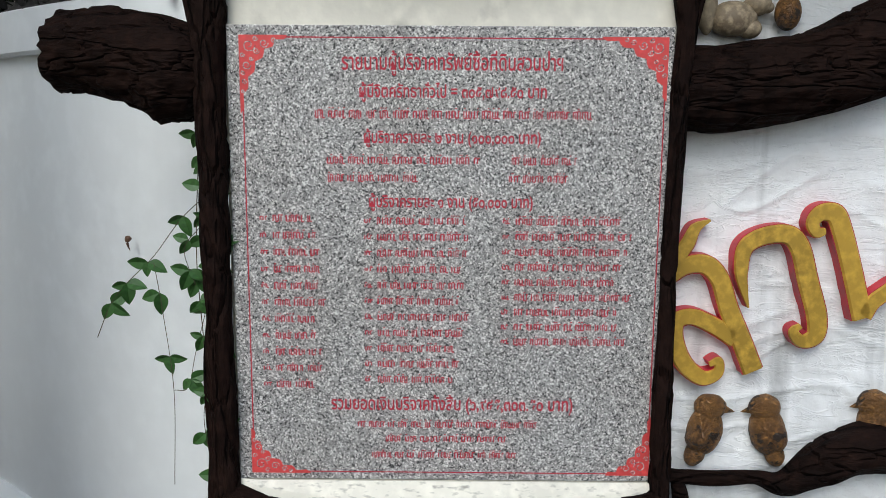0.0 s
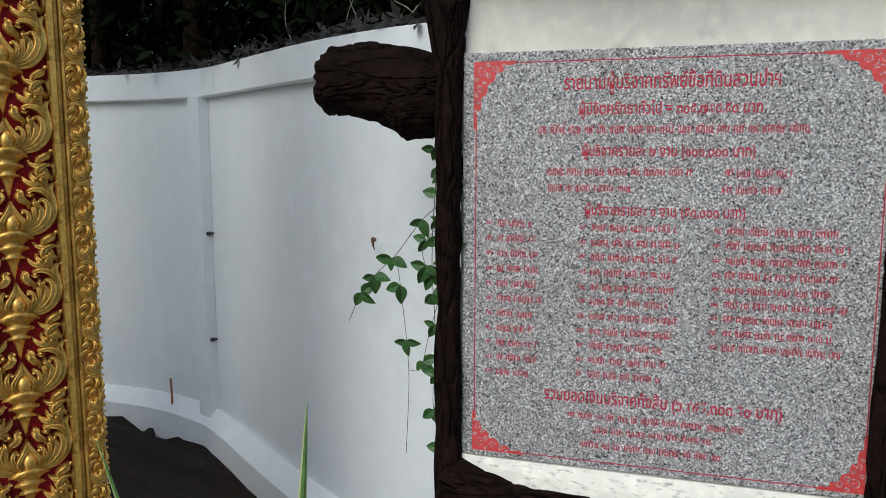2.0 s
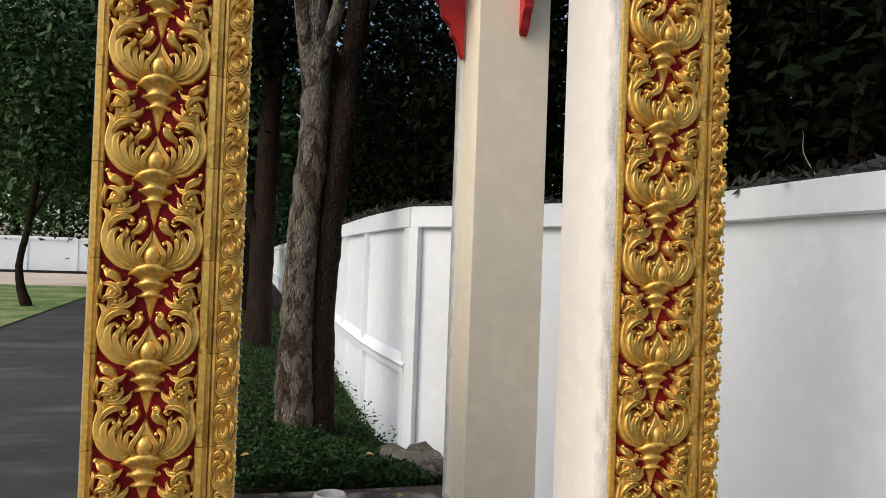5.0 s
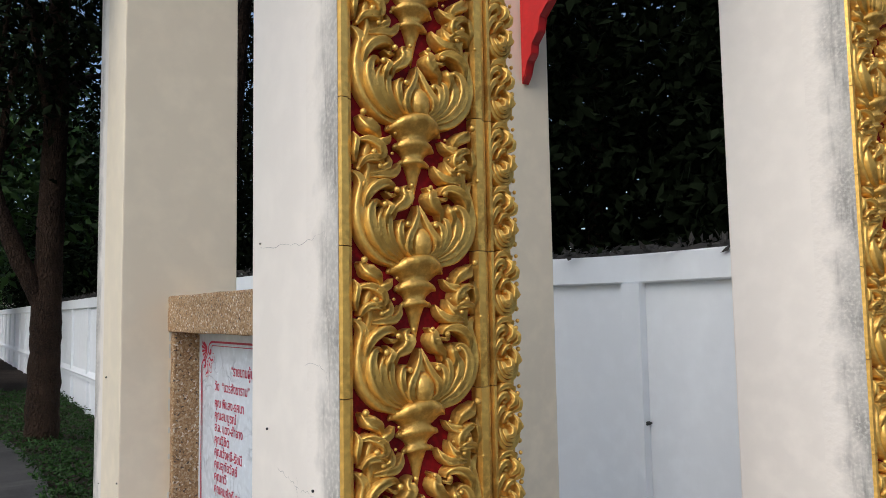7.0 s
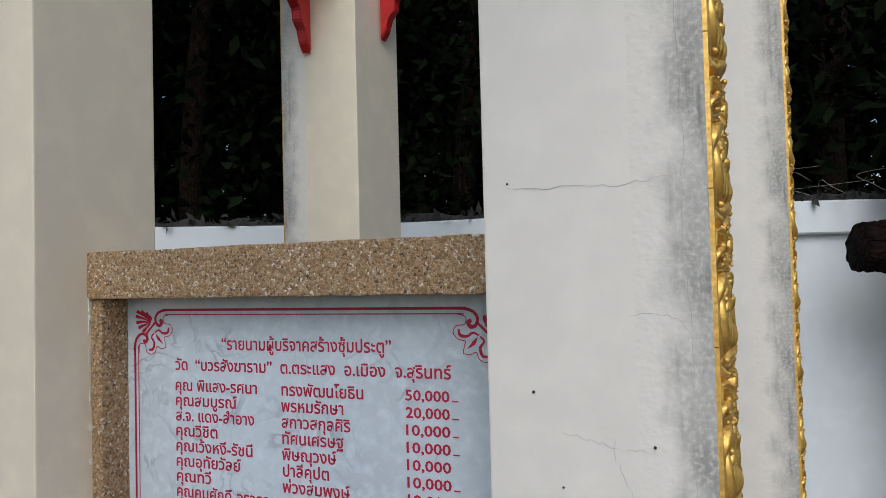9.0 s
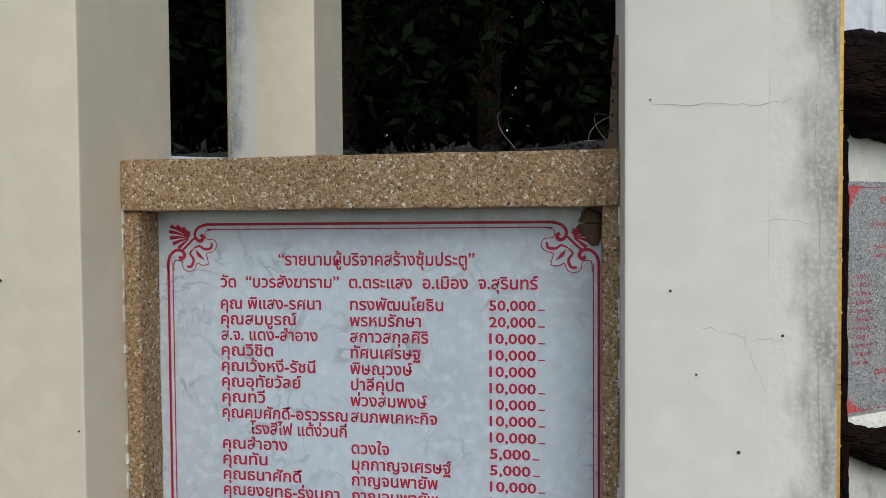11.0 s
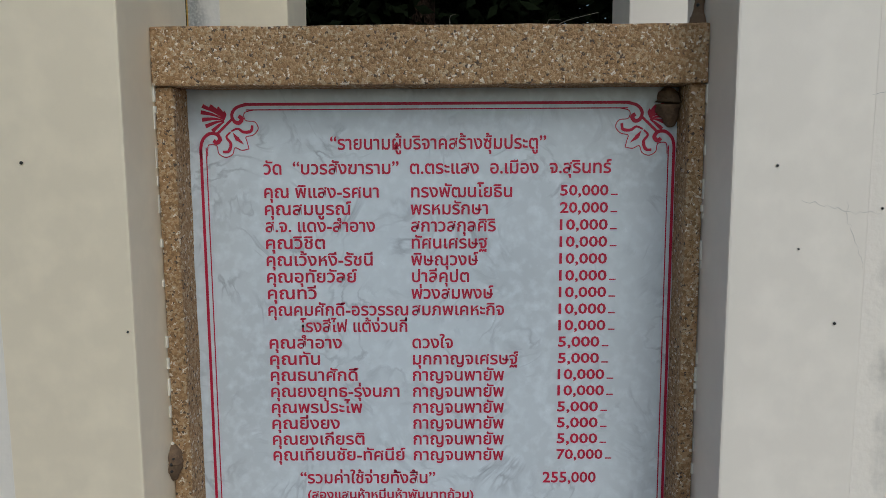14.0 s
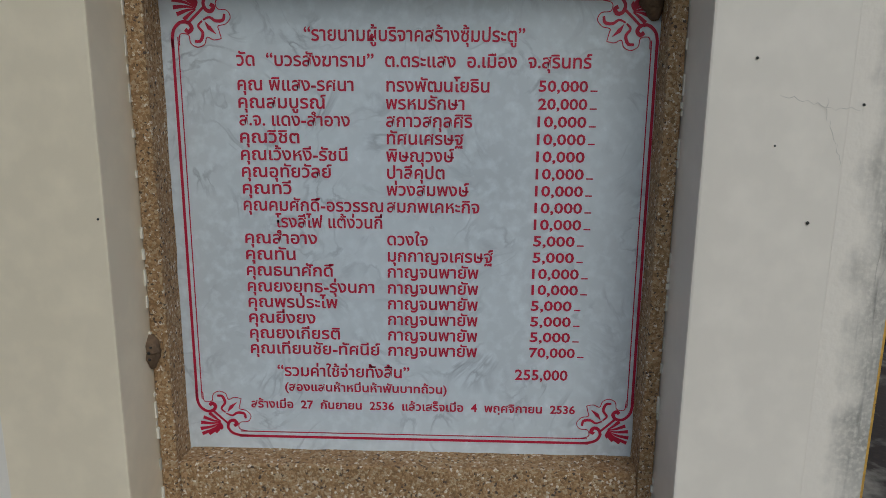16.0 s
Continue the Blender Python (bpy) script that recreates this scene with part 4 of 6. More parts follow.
def corner_flower():
    """The engraved corner: two curls, a bar, a fan of blades and a three-lobed flower; the corner is at 0, 0."""
    bm = bmesh.new()
    th = [0.0065, 0.0065, 0.007, 0.006]
    ribbon(bm, [(0, 0.13), (0, 0.105), (0.006, 0.084), (0.022, 0.070), (0.040, 0.071), (0.048, 0.083), (0.040, 0.092), (0.032, 0.086)], [0.0075, 0.0075, 0.008, 0.010, 0.009])
    ribbon(bm, [(0.13, 0), (0.112, 0.001), (0.090, 0.008), (0.079, 0.024), (0.084, 0.040), (0.096, 0.044), (0.103, 0.034), (0.095, 0.028)], [0.0075, 0.0075, 0.008, 0.010, 0.009])
    ribbon(bm, [(0.040, 0.072), (0.080, 0.034)], th)
    for x, z in ((0.030, 0.064), (0.014, 0.052), (0.006, 0.036), (0.004, 0.018), (0.008, 0.003), (0.026, 0.003), (0.044, 0.008), (0.058, 0.018)):
        ribbon(bm, [(0.060, 0.038 + 0.1 * (z - 0.03)), ((x + 0.060) / 2 + 0.004, (z + 0.038) / 2 - 0.003), (x, z)], [0.002, 0.006, 0.010])
    ribbon(bm, [(0.016, 0.124), (0.018, 0.10), (0.028, 0.096), (0.040, 0.100), (0.044, 0.118), (0.060, 0.127), (0.077, 0.120), (0.084, 0.104), (0.100, 0.110), (0.118, 0.107)], [0.0022, 0.0022])
    ribbon(bm, [(0.118, 0.107), (0.114, 0.090), (0.112, 0.078), (0.130, 0.073), (0.142, 0.058), (0.134, 0.042), (0.112, 0.038), (0.110, 0.020), (0.135, 0.013)], [0.0022, 0.0022])
    ribbon(bm, [(0.054, 0.114), (0.068, 0.112), (0.074, 0.094), (0.064, 0.078), (0.074, 0.066)], [0.006, 0.008, 0.006, 0.004])
    ribbon(bm, [(0.128, 0.050), (0.124, 0.064), (0.106, 0.066), (0.092, 0.058), (0.076, 0.064)], [0.006, 0.008, 0.006, 0.004])
    ribbon(bm, [(0.080, 0.068), (0.090, 0.082), (0.106, 0.096)], [0.001, 0.010, 0.001])
    me = bpy.data.meshes.new("corner_flower")
    bm.normal_update()
    bm.to_mesh(me)
    bm.free()
    me.materials.append(M_INK)
    return me


FLOWER = corner_flower()
BY0, BY1, BZ0, BZ1 = 0.502, 1.722, 0.356, 1.562
for y, z, sx, sz in ((BY1, BZ1, 1, -1), (BY0, BZ1, -1, -1), (BY1, BZ0, 1, 1), (BY0, BZ0, -1, 1)):
    ob = put_mesh("corner_flower", FLOWER, None, tablet)
    ob.matrix_basis = pose(FACE, y, z, 0, 0, -90) @ Matrix.Diagonal((sx * 1.06, 1, sz * 1.06, 1))
bm = bmesh.new()
wy, wz = BY1 - BY0, BZ1 - BZ0
for x0, z0, x1, z1, w in ((0.115, 0, wy - 0.115, 0, 0.0075), (0.12, 0.014, wy - 0.12, 0.014, 0.003), (0.115, wz, wy - 0.115, wz, 0.0075), (0.12, wz - 0.014, wy - 0.12, wz - 0.014, 0.003),
                          (0, 0.115, 0, wz - 0.115, 0.0075), (0.014, 0.11, 0.014, wz - 0.11, 0.003), (wy, 0.115, wy, wz - 0.115, 0.0075), (wy - 0.014, 0.11, wy - 0.014, wz - 0.11, 0.003)):
    ribbon(bm, [(x0, z0), (x1, z1)], [w, w])
ob = part("border_line", bm, M_INK, tablet, "double red engraved border line")
ob.matrix_basis = pose(FACE, BY1, BZ0, 0, 0, -90)


# ---------- mud nests of wasps and termites ----------
def mud(name, label, pts, radii, holes, seed):
    t = thing(name, label, "insect nest")
    line = smooth_line(pts, 8)
    rr = [np.interp(i / (len(line) - 1), np.linspace(0, 1, len(radii)), radii) for i in range(len(line))]
    part("mud_body", tube(bmesh.new(), line, rr, 10, rough=0.35, freq=45), M_MUD, t, smooth=True)
    for p in holes:
        bm = bmesh.new()
        bmesh.ops.create_icosphere(bm, subdivisions=2, radius=0.0045, matrix=Matrix.Translation(p))
        part("hole", bm, M_BLACK, t)
    return t


mud("termite_tube", "brown mud insect tube on the tablet bar and pillar", [(0.235, 0.468, 1.735), (0.235, 0.466, 1.79), (0.232, 0.463, 1.88), (0.230, 0.461, 1.97), (0.229, 0.459, 2.03)], [0.026, 0.013, 0.011, 0.010, 0.005],
    [(0.224, 0.473, 1.79), (0.222, 0.471, 1.83), (0.222, 0.470, 1.865), (0.221, 0.469, 1.90), (0.221, 0.468, 1.935), (0.221, 0.467, 1.97)], 1)
mud("mud_nest", "small brown mud nest with holes on the surround", [(0.19, 1.800, 0.60), (0.178, 1.795, 0.63), (0.178, 1.794, 0.66), (0.19, 1.798, 0.69)], [0.010, 0.022, 0.023, 0.010], [(0.156, 1.792, 0.632), (0.156, 1.792, 0.650), (0.158, 1.787, 0.664)], 2)
mud("corner_nest", "dusty grey brown nest in the tablet corner", [(0.285, 0.515, 1.59), (0.278, 0.522, 1.56), (0.283, 0.518, 1.53), (0.287, 0.512, 1.50)], [0.022, 0.034, 0.026, 0.010], [], 3)

# dark specks and nail heads on the passage faces
bm_seed = random.Random(9)
for x, y, z in ((-0.002, 0.356, 1.406), (-0.002, 1.815, 1.035), (-0.002, 0.30, 1.22), (-0.002, 0.21, 1.05), (-0.002, 0.40, 1.83), (-0.002, 0.12, 1.31), (-0.002, 2.03, 1.42), (-0.002, 2.14, 0.98)):
    bm = bmesh.new()
    bmesh.ops.create_icosphere(bm, subdivisions=1, radius=bm_seed.uniform(0.0025, 0.0045), matrix=Matrix.Translation((x, y, z)))
    tagged(part("nail_head", bm, M_BLACK), "small dark nail head in the pillar render", "nail", "nail heads in the pillars")

# hairline cracks and chipped paint on the passage face of the drive-side pillar
for pts, w in (([(-0.40, 1.82), (-0.26, 1.815), (-0.15, 1.812), (-0.07, 1.83), (-0.045, 1.80)], 0.0016), ([(-0.30, 1.33), (-0.24, 1.315), (-0.18, 1.30), (-0.11, 1.302)], 0.0014), ([(-0.16, 1.56), (-0.10, 1.562), (-0.06, 1.55), (-0.045, 1.50)], 0.0014),
               ([(-0.055, 2.3), (-0.06, 2.1), (-0.05, 1.9), (-0.058, 1.7), (-0.045, 1.5), (-0.052, 1.3), (-0.04, 1.0), (-0.05, 0.7)], 0.0018), ([(-0.20, 1.32), (-0.19, 1.27), (-0.165, 1.22), (-0.15, 1.17)], 0.0012), ([(-0.02, 1.05), (-0.035, 0.9), (-0.03, 0.72)], 0.004)):
    jag = []
    for (x0, z0), (x1, z1) in zip(pts, pts[1:]):
        for k in range(6):
            jag.append((x0 + (x1 - x0) * k / 6 + bm_seed.uniform(-0.004, 0.004), z0 + (z1 - z0) * k / 6 + bm_seed.uniform(-0.004, 0.004)))
    ob = part("crack", ribbon(bmesh.new(), jag, [w * 0.2, w, w * 0.3, w * 0.9, w * 0.2, w * 0.7, w * 0.2], per=2), M_CRACK)
    tagged(ob, "hairline crack in the weathered pillar render", "crack", "cracks in the pillar")
    ob.matrix_basis = pose(-0.0008, 0, 0, 0, 0, -90)

# ---------- traffic cone in the side gate ----------
cone = thing("traffic_cone", "grey cone with a white sleeve in the side gate", "traffic cone", at=(0.78, 0.11, 0))
part("cone_body", lathe(bmesh.new(), [(0.155, 0.03), (0.15, 0.05), (0.058, 0.70), (0.054, 0.712), (0.046, 0.714), (0.040, 0.705), (0.040, 0.66), (0.004, 0.655)], 32), M_CONEGREY, cone, smooth=True)
part("sleeve", lathe(bmesh.new(), [(0.132, 0.22), (0.1325, 0.222), (0.0805, 0.580), (0.0795, 0.582)], 32), M_CONEWHITE, cone, "white reflective sleeve", smooth=True)
part("base", box(bmesh.new(), -0.19, 0.19, -0.19, 0.19, 0.0, 0.032, 0.01), M_BLACK, cone)


# ---------- tree-trunk signboard with the granite tablet ----------
SIGN = Matrix.Translation((3.143, -1.022, 0)) @ Matrix(((0.578, 0.816, 0, 0), (-0.816, 0.578, 0, 0), (0, 0, 1, 0), (0, 0, 0, 1)))
GW, GZ0, GZ1 = 1.338, 0.378, 1.804
# in the sign's own frame: x along the tablet, -y towards the viewer, z up
sign = thing("tree_trunk_sign", "cement signboard shaped like brown tree trunks", "signboard")
sign.matrix_basis = SIGN


def log(name, pts, radii, sides=24, per=10, rough=0.10, freq=7.0, furrow=0.10, flat=1.0, seed=0.0, skin=None):
    """A cement log: bark ridges run along it, broken by cross cracks; ends are cut flat."""
    line = smooth_line(pts, per)
    n = len(line)
    bm = bmesh.new()
    rings = []
    run = 0.0
    for i, p in enumerate(line):
        if i:
            run += (p - line[i - 1]).length
        t = i / (n - 1) * (len(radii) - 1)
        k = min(int(t), len(radii) - 2)
        r = radii[k] + (radii[k + 1] - radii[k]) * (t - k)
        d = (line[min(i + 1, n - 1)] - line[max(i - 1, 0)]).normalized()
        s = d.cross(Vector((0, 1, 0))).normalized()
        w = s.cross(d).normalized()
        ring = []
        for m in range(sides):
            a = 2 * math.pi * m / sides
            wob = a * 3.2 + 1.3 * noise.noise((run * 3, math.cos(a), math.sin(a) + seed))
            ridge = abs(noise.noise((wob * 1.1, run * 2.2, seed))) ** 0.6
            crack = abs(noise.noise((math.cos(a) * 2.5 + seed, math.sin(a) * 2.5, run * 7)))
            h = 1 + rough * noise.noise((p + s * math.cos(a) * r) * freq) + furrow * 1.5 * (ridge - 0.45) - (0.5 * furrow if crack < 0.05 else 0)
            ring.append(bm.verts.new(p + (s * math.cos(a) + w * math.sin(a) * flat) * r * h))
        rings.append(ring)
    for a, b in zip(rings, rings[1:]):
        for m in range(sides):
            bm.faces.new((a[m], a[(m + 1) % sides], b[(m + 1) % sides], b[m]))
    bm.faces.new(rings[0][::-1])
    bm.faces.new(rings[-1])
    return part(name, bm, skin or M_BARK_FAKE, sign, smooth=True)


log("trunk_post", [(-0.045, -0.02, -0.9), (-0.045, -0.02, 0.4), (-0.046, -0.02, 1.0), (-0.046, -0.02, 1.5), (-0.05, -0.01, 1.78), (-0.07, 0.02, 2.05), (-0.04, 0.04, 2.45)], [0.075, 0.050, 0.042, 0.046, 0.052, 0.09, 0.2], sides=28, per=24, furrow=0.25, skin=M_BARK_POST)
log("trunk_post", [(1.365, -0.02, -0.9), (1.350, -0.02, 0.4), (1.347, -0.02, 1.0), (1.353, -0.02, 1.5), (1.368, -0.01, 1.8), (1.40, 0.02, 2.2)], [0.06, 0.032, 0.026, 0.026, 0.030, 0.10], sides=24, per=24, furrow=0.3, seed=3.0, skin=M_BARK_POST)
log("branch_stump", [(-0.075, 0.05, 1.60), (-0.14, 0.065, 1.645), (-0.25, 0.09, 1.695), (-0.42, 0.13, 1.727), (-0.555, 0.16, 1.740)], [0.10, 0.160, 0.152, 0.138, 0.130], sides=44, per=14, furrow=0.16, seed=5.0)
log("top_beam", [(-0.22, 0.10, 2.42), (0.1, 0.04, 2.38), (0.5, 0.02, 2.36), (0.95, 0.02, 2.38), (1.5, 0.04, 2.40), (2.2, 0.1, 2.3)], [0.27, 0.32, 0.315, 0.32, 0.31, 0.28], sides=56, per=18, rough=0.08, furrow=0.12, seed=7.0)
log("bottom_beam", [(-0.05, -0.02, 0.32), (0.10, -0.035, 0.235), (0.34, -0.045, 0.165), (0.68, -0.05, 0.135), (1.0, -0.045, 0.165), (1.24, -0.035, 0.235), (1.37, -0.02, 0.32)], [0.06, 0.10, 0.13, 0.15, 0.13, 0.10, 0.05], sides=32, per=12, furrow=0.14, seed=9.0)
log("right_branch", [(1.36, 0.10, 1.62), (1.55, 0.08, 1.63), (1.76, 0.08, 1.665), (1.98, 0.09, 1.755), (2.30, 0.12, 1.95)], [0.125, 0.138, 0.135, 0.138, 0.13], sides=44, per=16, furrow=0.14, seed=11.0)
log("low_branch", [(1.36, 0.09, 0.365), (1.55, 0.09, 0.35), (1.70, 0.09, 0.355), (1.80, 0.09, 0.335), (1.92, 0.09, 0.40), (2.05, 0.10, 0.455), (2.3, 0.12, 0.46)], [0.022, 0.026, 0.024, 0.045, 0.075, 0.085, 0.09], sides=24, per=12, furrow=0.14, seed=13.0)
log("low_trunk", [(1.56, 0.10, -0.9), (1.50, 0.10, -0.1), (1.46, 0.09, 0.25), (1.44, 0.09, 0.35)], [0.06, 0.05, 0.03, 0.02], sides=20, per=10, seed=15.0)
block("plaster_board", -0.02, GW + 0.02, 0.037, 0.10, -0.9, 2.4, M_PLASTER, sign, "cream plaster board behind the granite", bevel=0.01)


def sill():
    """The sill under the granite: its top slopes out and its lower edge bows like a boat."""
    bm = bmesh.new()
    n = 24
    rows = []
    for i in range(n + 1):
        t = i / n
        x = 0.004 + (GW - 0.008) * t
        low = GZ0 - 0.012 - 0.13 * math.sin(math.pi * t) ** 0.55
        out = 0.012 + 0.05 * math.sin(math.pi * t) ** 0.6
        rows.append([bm.verts.new(c) for c in ((x, 0.034, GZ0 - 0.003), (x, -0.004, GZ0 - 0.004), (x, -out * 0.6, (GZ0 + low) / 2 + 0.01), (x, -out, low), (x, 0.034, low))])
    for a, b in zip(rows, rows[1:]):
        for k in range(5):
            bm.faces.new((a[k], b[k], b[(k + 1) % 5], a[(k + 1) % 5]))
    return part("lower_sill", bm, M_SILL, sign, "cream plaster sill with black mould specks")


sill()
# white trowelled board beside the post
bm = bmesh.new()
g = [[bm.verts.new((1.345 + 1.5 * i / 180, 0.150 - 0.010 * noise.noise((i * 0.03, j * 0.06, 0)) - 0.007 * max(0, 1 - 7 * abs(noise.noise((i * 0.022 + 3, j * 0.08 + 0.5 * math.sin(i * 0.065), 4)))), -0.4 + 2.5 * j / 240)) for j in range(241)] for i in range(181)]
for i in range(180):
    for j in range(240):
        bm.faces.new((g[i][j], g[i + 1][j], g[i + 1][j + 1], g[i][j + 1]))
part("white_board", bm, M_ROUGHWHITE, sign, "rough trowelled white plaster board with wavy relief", smooth=True)
block("board_core", 1.36, 2.9, 0.166, 0.25, -0.9, 2.2, M_ROUGHWHITE, sign)
block("upper_board", 0.0, 2.6, 0.05, 0.12, 2.60, 3.3, M_ROUGHWHITE, sign, "white board above the beam", bevel=0.01)

# ---------- gold relief letters with red sides ----------
BOARD_Y = 0.145


def letter(strokes, label):
    """Letters as thick brush strokes: red body, gold face."""
    t = thing("relief_letter", label, "letter", "relief letters on the board")
    t.matrix_basis = SIGN
    for pts, widths in strokes:
        line = smooth_line([(x, 0, z) for x, z in pts], 8)
        n = len(line)
        for name, material, y0, y1, grow in (("letter_side", M_LETTERRED, BOARD_Y + 0.01, BOARD_Y - 0.042, 1.0), ("letter_face", M_GOLDLETTER, BOARD_Y - 0.0425, BOARD_Y - 0.050, 0.94)):
            bm = bmesh.new()
            rows = []
            for i, p in enumerate(line):
                k = i / (n - 1) * (len(widths) - 1)
                j = min(int(k), len(widths) - 2)
                w = (widths[j] + (widths[j + 1] - widths[j]) * (k - j)) * 0.5 * grow
                d = (line[min(i + 1, n - 1)] - line[max(i - 1, 0)]).normalized()
                s = Vector((d.z, 0, -d.x)) * w
                w1 = s * (1.0 if name == "letter_side" else 0.82)
                rows.append([bm.verts.new(v) for v in (p + s + Vector((0, y0, 0)), p + w1 + Vector((0, y1, 0)), p - w1 + Vector((0, y1, 0)), p - s + Vector((0, y0, 0)))])
            for a, b in zip(rows, rows[1:]):
                for k in range(4):
                    bm.faces.new((a[k], a[(k + 1) % 4], b[(k + 1) % 4], b[k]))
            bm.faces.new(rows[0])
            bm.faces.new(rows[-1][::-1])
            part(name, bm, material, t, smooth=False)
    return t


letter([([(1.507, 1.219), (1.462, 1.192), (1.439, 1.142), (1.409, 1.100), (1.385, 1.068)], [0.008, 0.040, 0.052, 0.055, 0.045]),
        ([(1.383, 1.031), (1.438, 1.069), (1.501, 1.073), (1.549, 1.027), (1.582, 0.934), (1.629, 0.830), (1.677, 0.720)], [0.055, 0.062, 0.068, 0.066, 0.068, 0.070, 0.072]),
        ([(1.611, 0.826), (1.540, 0.871), (1.465, 0.901), (1.416, 0.882), (1.416, 0.819), (1.449, 0.743), (1.509, 0.695), (1.559, 0.711), (1.562, 0.753), (1.531, 0.742)], [0.062, 0.060, 0.058, 0.060, 0.060, 0.062, 0.056, 0.042, 0.030, 0.018])], "gold painted relief letter with crimson sides")
letter([([(1.646, 0.934), (1.630, 0.990), (1.617, 1.055), (1.625, 1.129), (1.677, 1.166), (1.757, 1.174), (1.802, 1.130), (1.836, 1.020), (1.872, 0.908), (1.873, 0.842), (1.829, 0.822), (1.799, 0.854), (1.821, 0.875)], [0.006, 0.028, 0.048, 0.058, 0.062, 0.066, 0.070, 0.072, 0.072, 0.066, 0.048, 0.036, 0.020])], "gold painted relief letter with crimson sides and a curl")
letter([([(1.877, 1.186), (1.851, 1.182), (1.836, 1.213), (1.860, 1.244), (1.905, 1.241), (1.933, 1.186), (1.975, 1.058), (2.021, 0.900)], [0.024, 0.040, 0.048, 0.058, 0.070, 0.070, 0.070, 0.070]),
        ([(2.024, 0.909), (2.053, 0.956), (2.124, 1.013), (2.207, 1.097), (2.222, 1.225)], [0.062, 0.056, 0.056, 0.060, 0.060]),
        ([(2.139, 1.252), (2.152, 1.300), (2.204, 1.276), (2.230, 1.132), (2.270, 0.867)], [0.030, 0.050, 0.062, 0.066, 0.066])], "gold painted relief letter, its foot joined to a loop")


# ---------- painted cement animals on the board ----------
def bird(x, z, face, label):
    """A plump perching bird in half relief, one plain mesh."""
    bm = bmesh.new()
    for cx, cz, rx, ry, rz, turn in ((0, 0.0, 0.050, 0.045, 0.085, 0.12), (0.012, 0.083, 0.044, 0.040, 0.043, 0), (-0.022, -0.075, 0.028, 0.03, 0.05, 0.25), (-0.018, -0.005, 0.032, 0.062, 0.062, 0.2)):
        m = Matrix.Translation((face * cx, 0, cz)) @ Matrix.Rotation(face * turn, 4, "Y") @ Matrix.Diagonal((rx, ry, rz, 1))
        bmesh.ops.create_icosphere(bm, subdivisions=3, radius=1.0, matrix=m)
    m = Matrix.Translation((face * 0.060, -0.01, 0.074)) @ Matrix.Rotation(face * (math.pi / 2 + 0.25), 4, "Y")
    bmesh.ops.create_cone(bm, cap_ends=True, segments=10, radius1=0.016, radius2=0.001, depth=0.036, matrix=m)
    for v in bm.verts:
        v.co += noise.noise_vector(v.co * 60) * 0.003
    ob = tagged(part("bird_relief", bm, M_BIRD, smooth=True), label, "relief", "bird reliefs")
    ob.matrix_basis = SIGN @ Matrix.Translation((x, BOARD_Y - 0.01, z)) @ Matrix.Diagonal((1.22, 1, 1.02, 1))
    return ob


bird(1.540, 0.500, 1, "ochre painted cement bird relief on a branch")
bird(1.752, 0.500, -1, "ochre painted cement bird relief facing another")
bird(2.115, 0.520, -1, "ochre painted cement bird relief on a thick branch")


def squirrel():
    bm = bmesh.new()
    for cx, cz, rx, ry, rz in ((0, 0, 0.075, 0.05, 0.055), (0.075, 0.045, 0.042, 0.04, 0.036), (0.055, -0.03, 0.035, 0.04, 0.03), (0.105, 0.035, 0.02, 0.025, 0.018), (-0.08, 0.04, 0.03, 0.035, 0.09), (0.06, 0.085, 0.012, 0.015, 0.018)):
        bmesh.ops.create_icosphere(bm, subdivisions=3, radius=1.0, matrix=Matrix.Translation((cx, 0, cz)) @ Matrix.Diagonal((rx, ry, rz, 1)))
    ob = tagged(part("squirrel_relief", bm, M_SQUIRREL, smooth=True), "painted cement squirrel relief sitting on a branch", "relief")
    ob.matrix_basis = SIGN @ Matrix.Translation((1.545, BOARD_Y - 0.03, 1.845))
    bm = bmesh.new()
    bmesh.ops.create_icosphere(bm, subdivisions=3, radius=1.0, matrix=Matrix.Diagonal((0.04, 0.035, 0.055, 1)))
    nut = tagged(part("nut_relief", bm, M_BIRD, smooth=True), "ochre ribbed nut held by the squirrel relief", "relief")
    nut.matrix_basis = SIGN @ Matrix.Translation((1.715, BOARD_Y - 0.03, 1.865))


squirrel()

# ---------- granite tablet and its lettering ----------
granite = thing("granite_tablet", "speckled grey granite tablet with faded red lettering", "tablet")
granite.matrix_basis = SIGN
block("slab", 0.0, GW, 0.0, 0.036, GZ0, GZ1, M_GRANITE, granite, bevel=0.004)


def granite_text(body, u0, u1, z, size):
    ob = put_mesh("lettering", written(body, M_INKFADED, u1 - u0, size, bold=0.0007), None, granite)
    ob.location = (u0, -0.0002, z)
    return ob


granite_text("รายนามผู้บริจาคทรัพย์ซื้อที่ดินสวนป่าฯ", 0.345, 1.007, 1.675, 0.066)
granite_text("ผู้มีจิตศรัทธาทั่วไป = ๓๐๕,๗๙๘.๕๐ บาท", 0.397, 0.96, 1.594, 0.052)
granite_text("ผู้บริจาครายละ ๒ งาน (๑๐๐,๐๐๐ บาท)", 0.41, 0.946, 1.458, 0.050)
granite_text("ผู้บริจาครายละ ๑ งาน (๕๐,๐๐๐ บาท)", 0.424, 0.926, 1.263, 0.050)
granite_text("รวมยอดเงินบริจาคทั้งสิ้น (๖,๙๔๕,๓๐๓.๕๐ บาท)", 0.299, 1.068, 0.614, 0.060)

tick = random.Random(21)


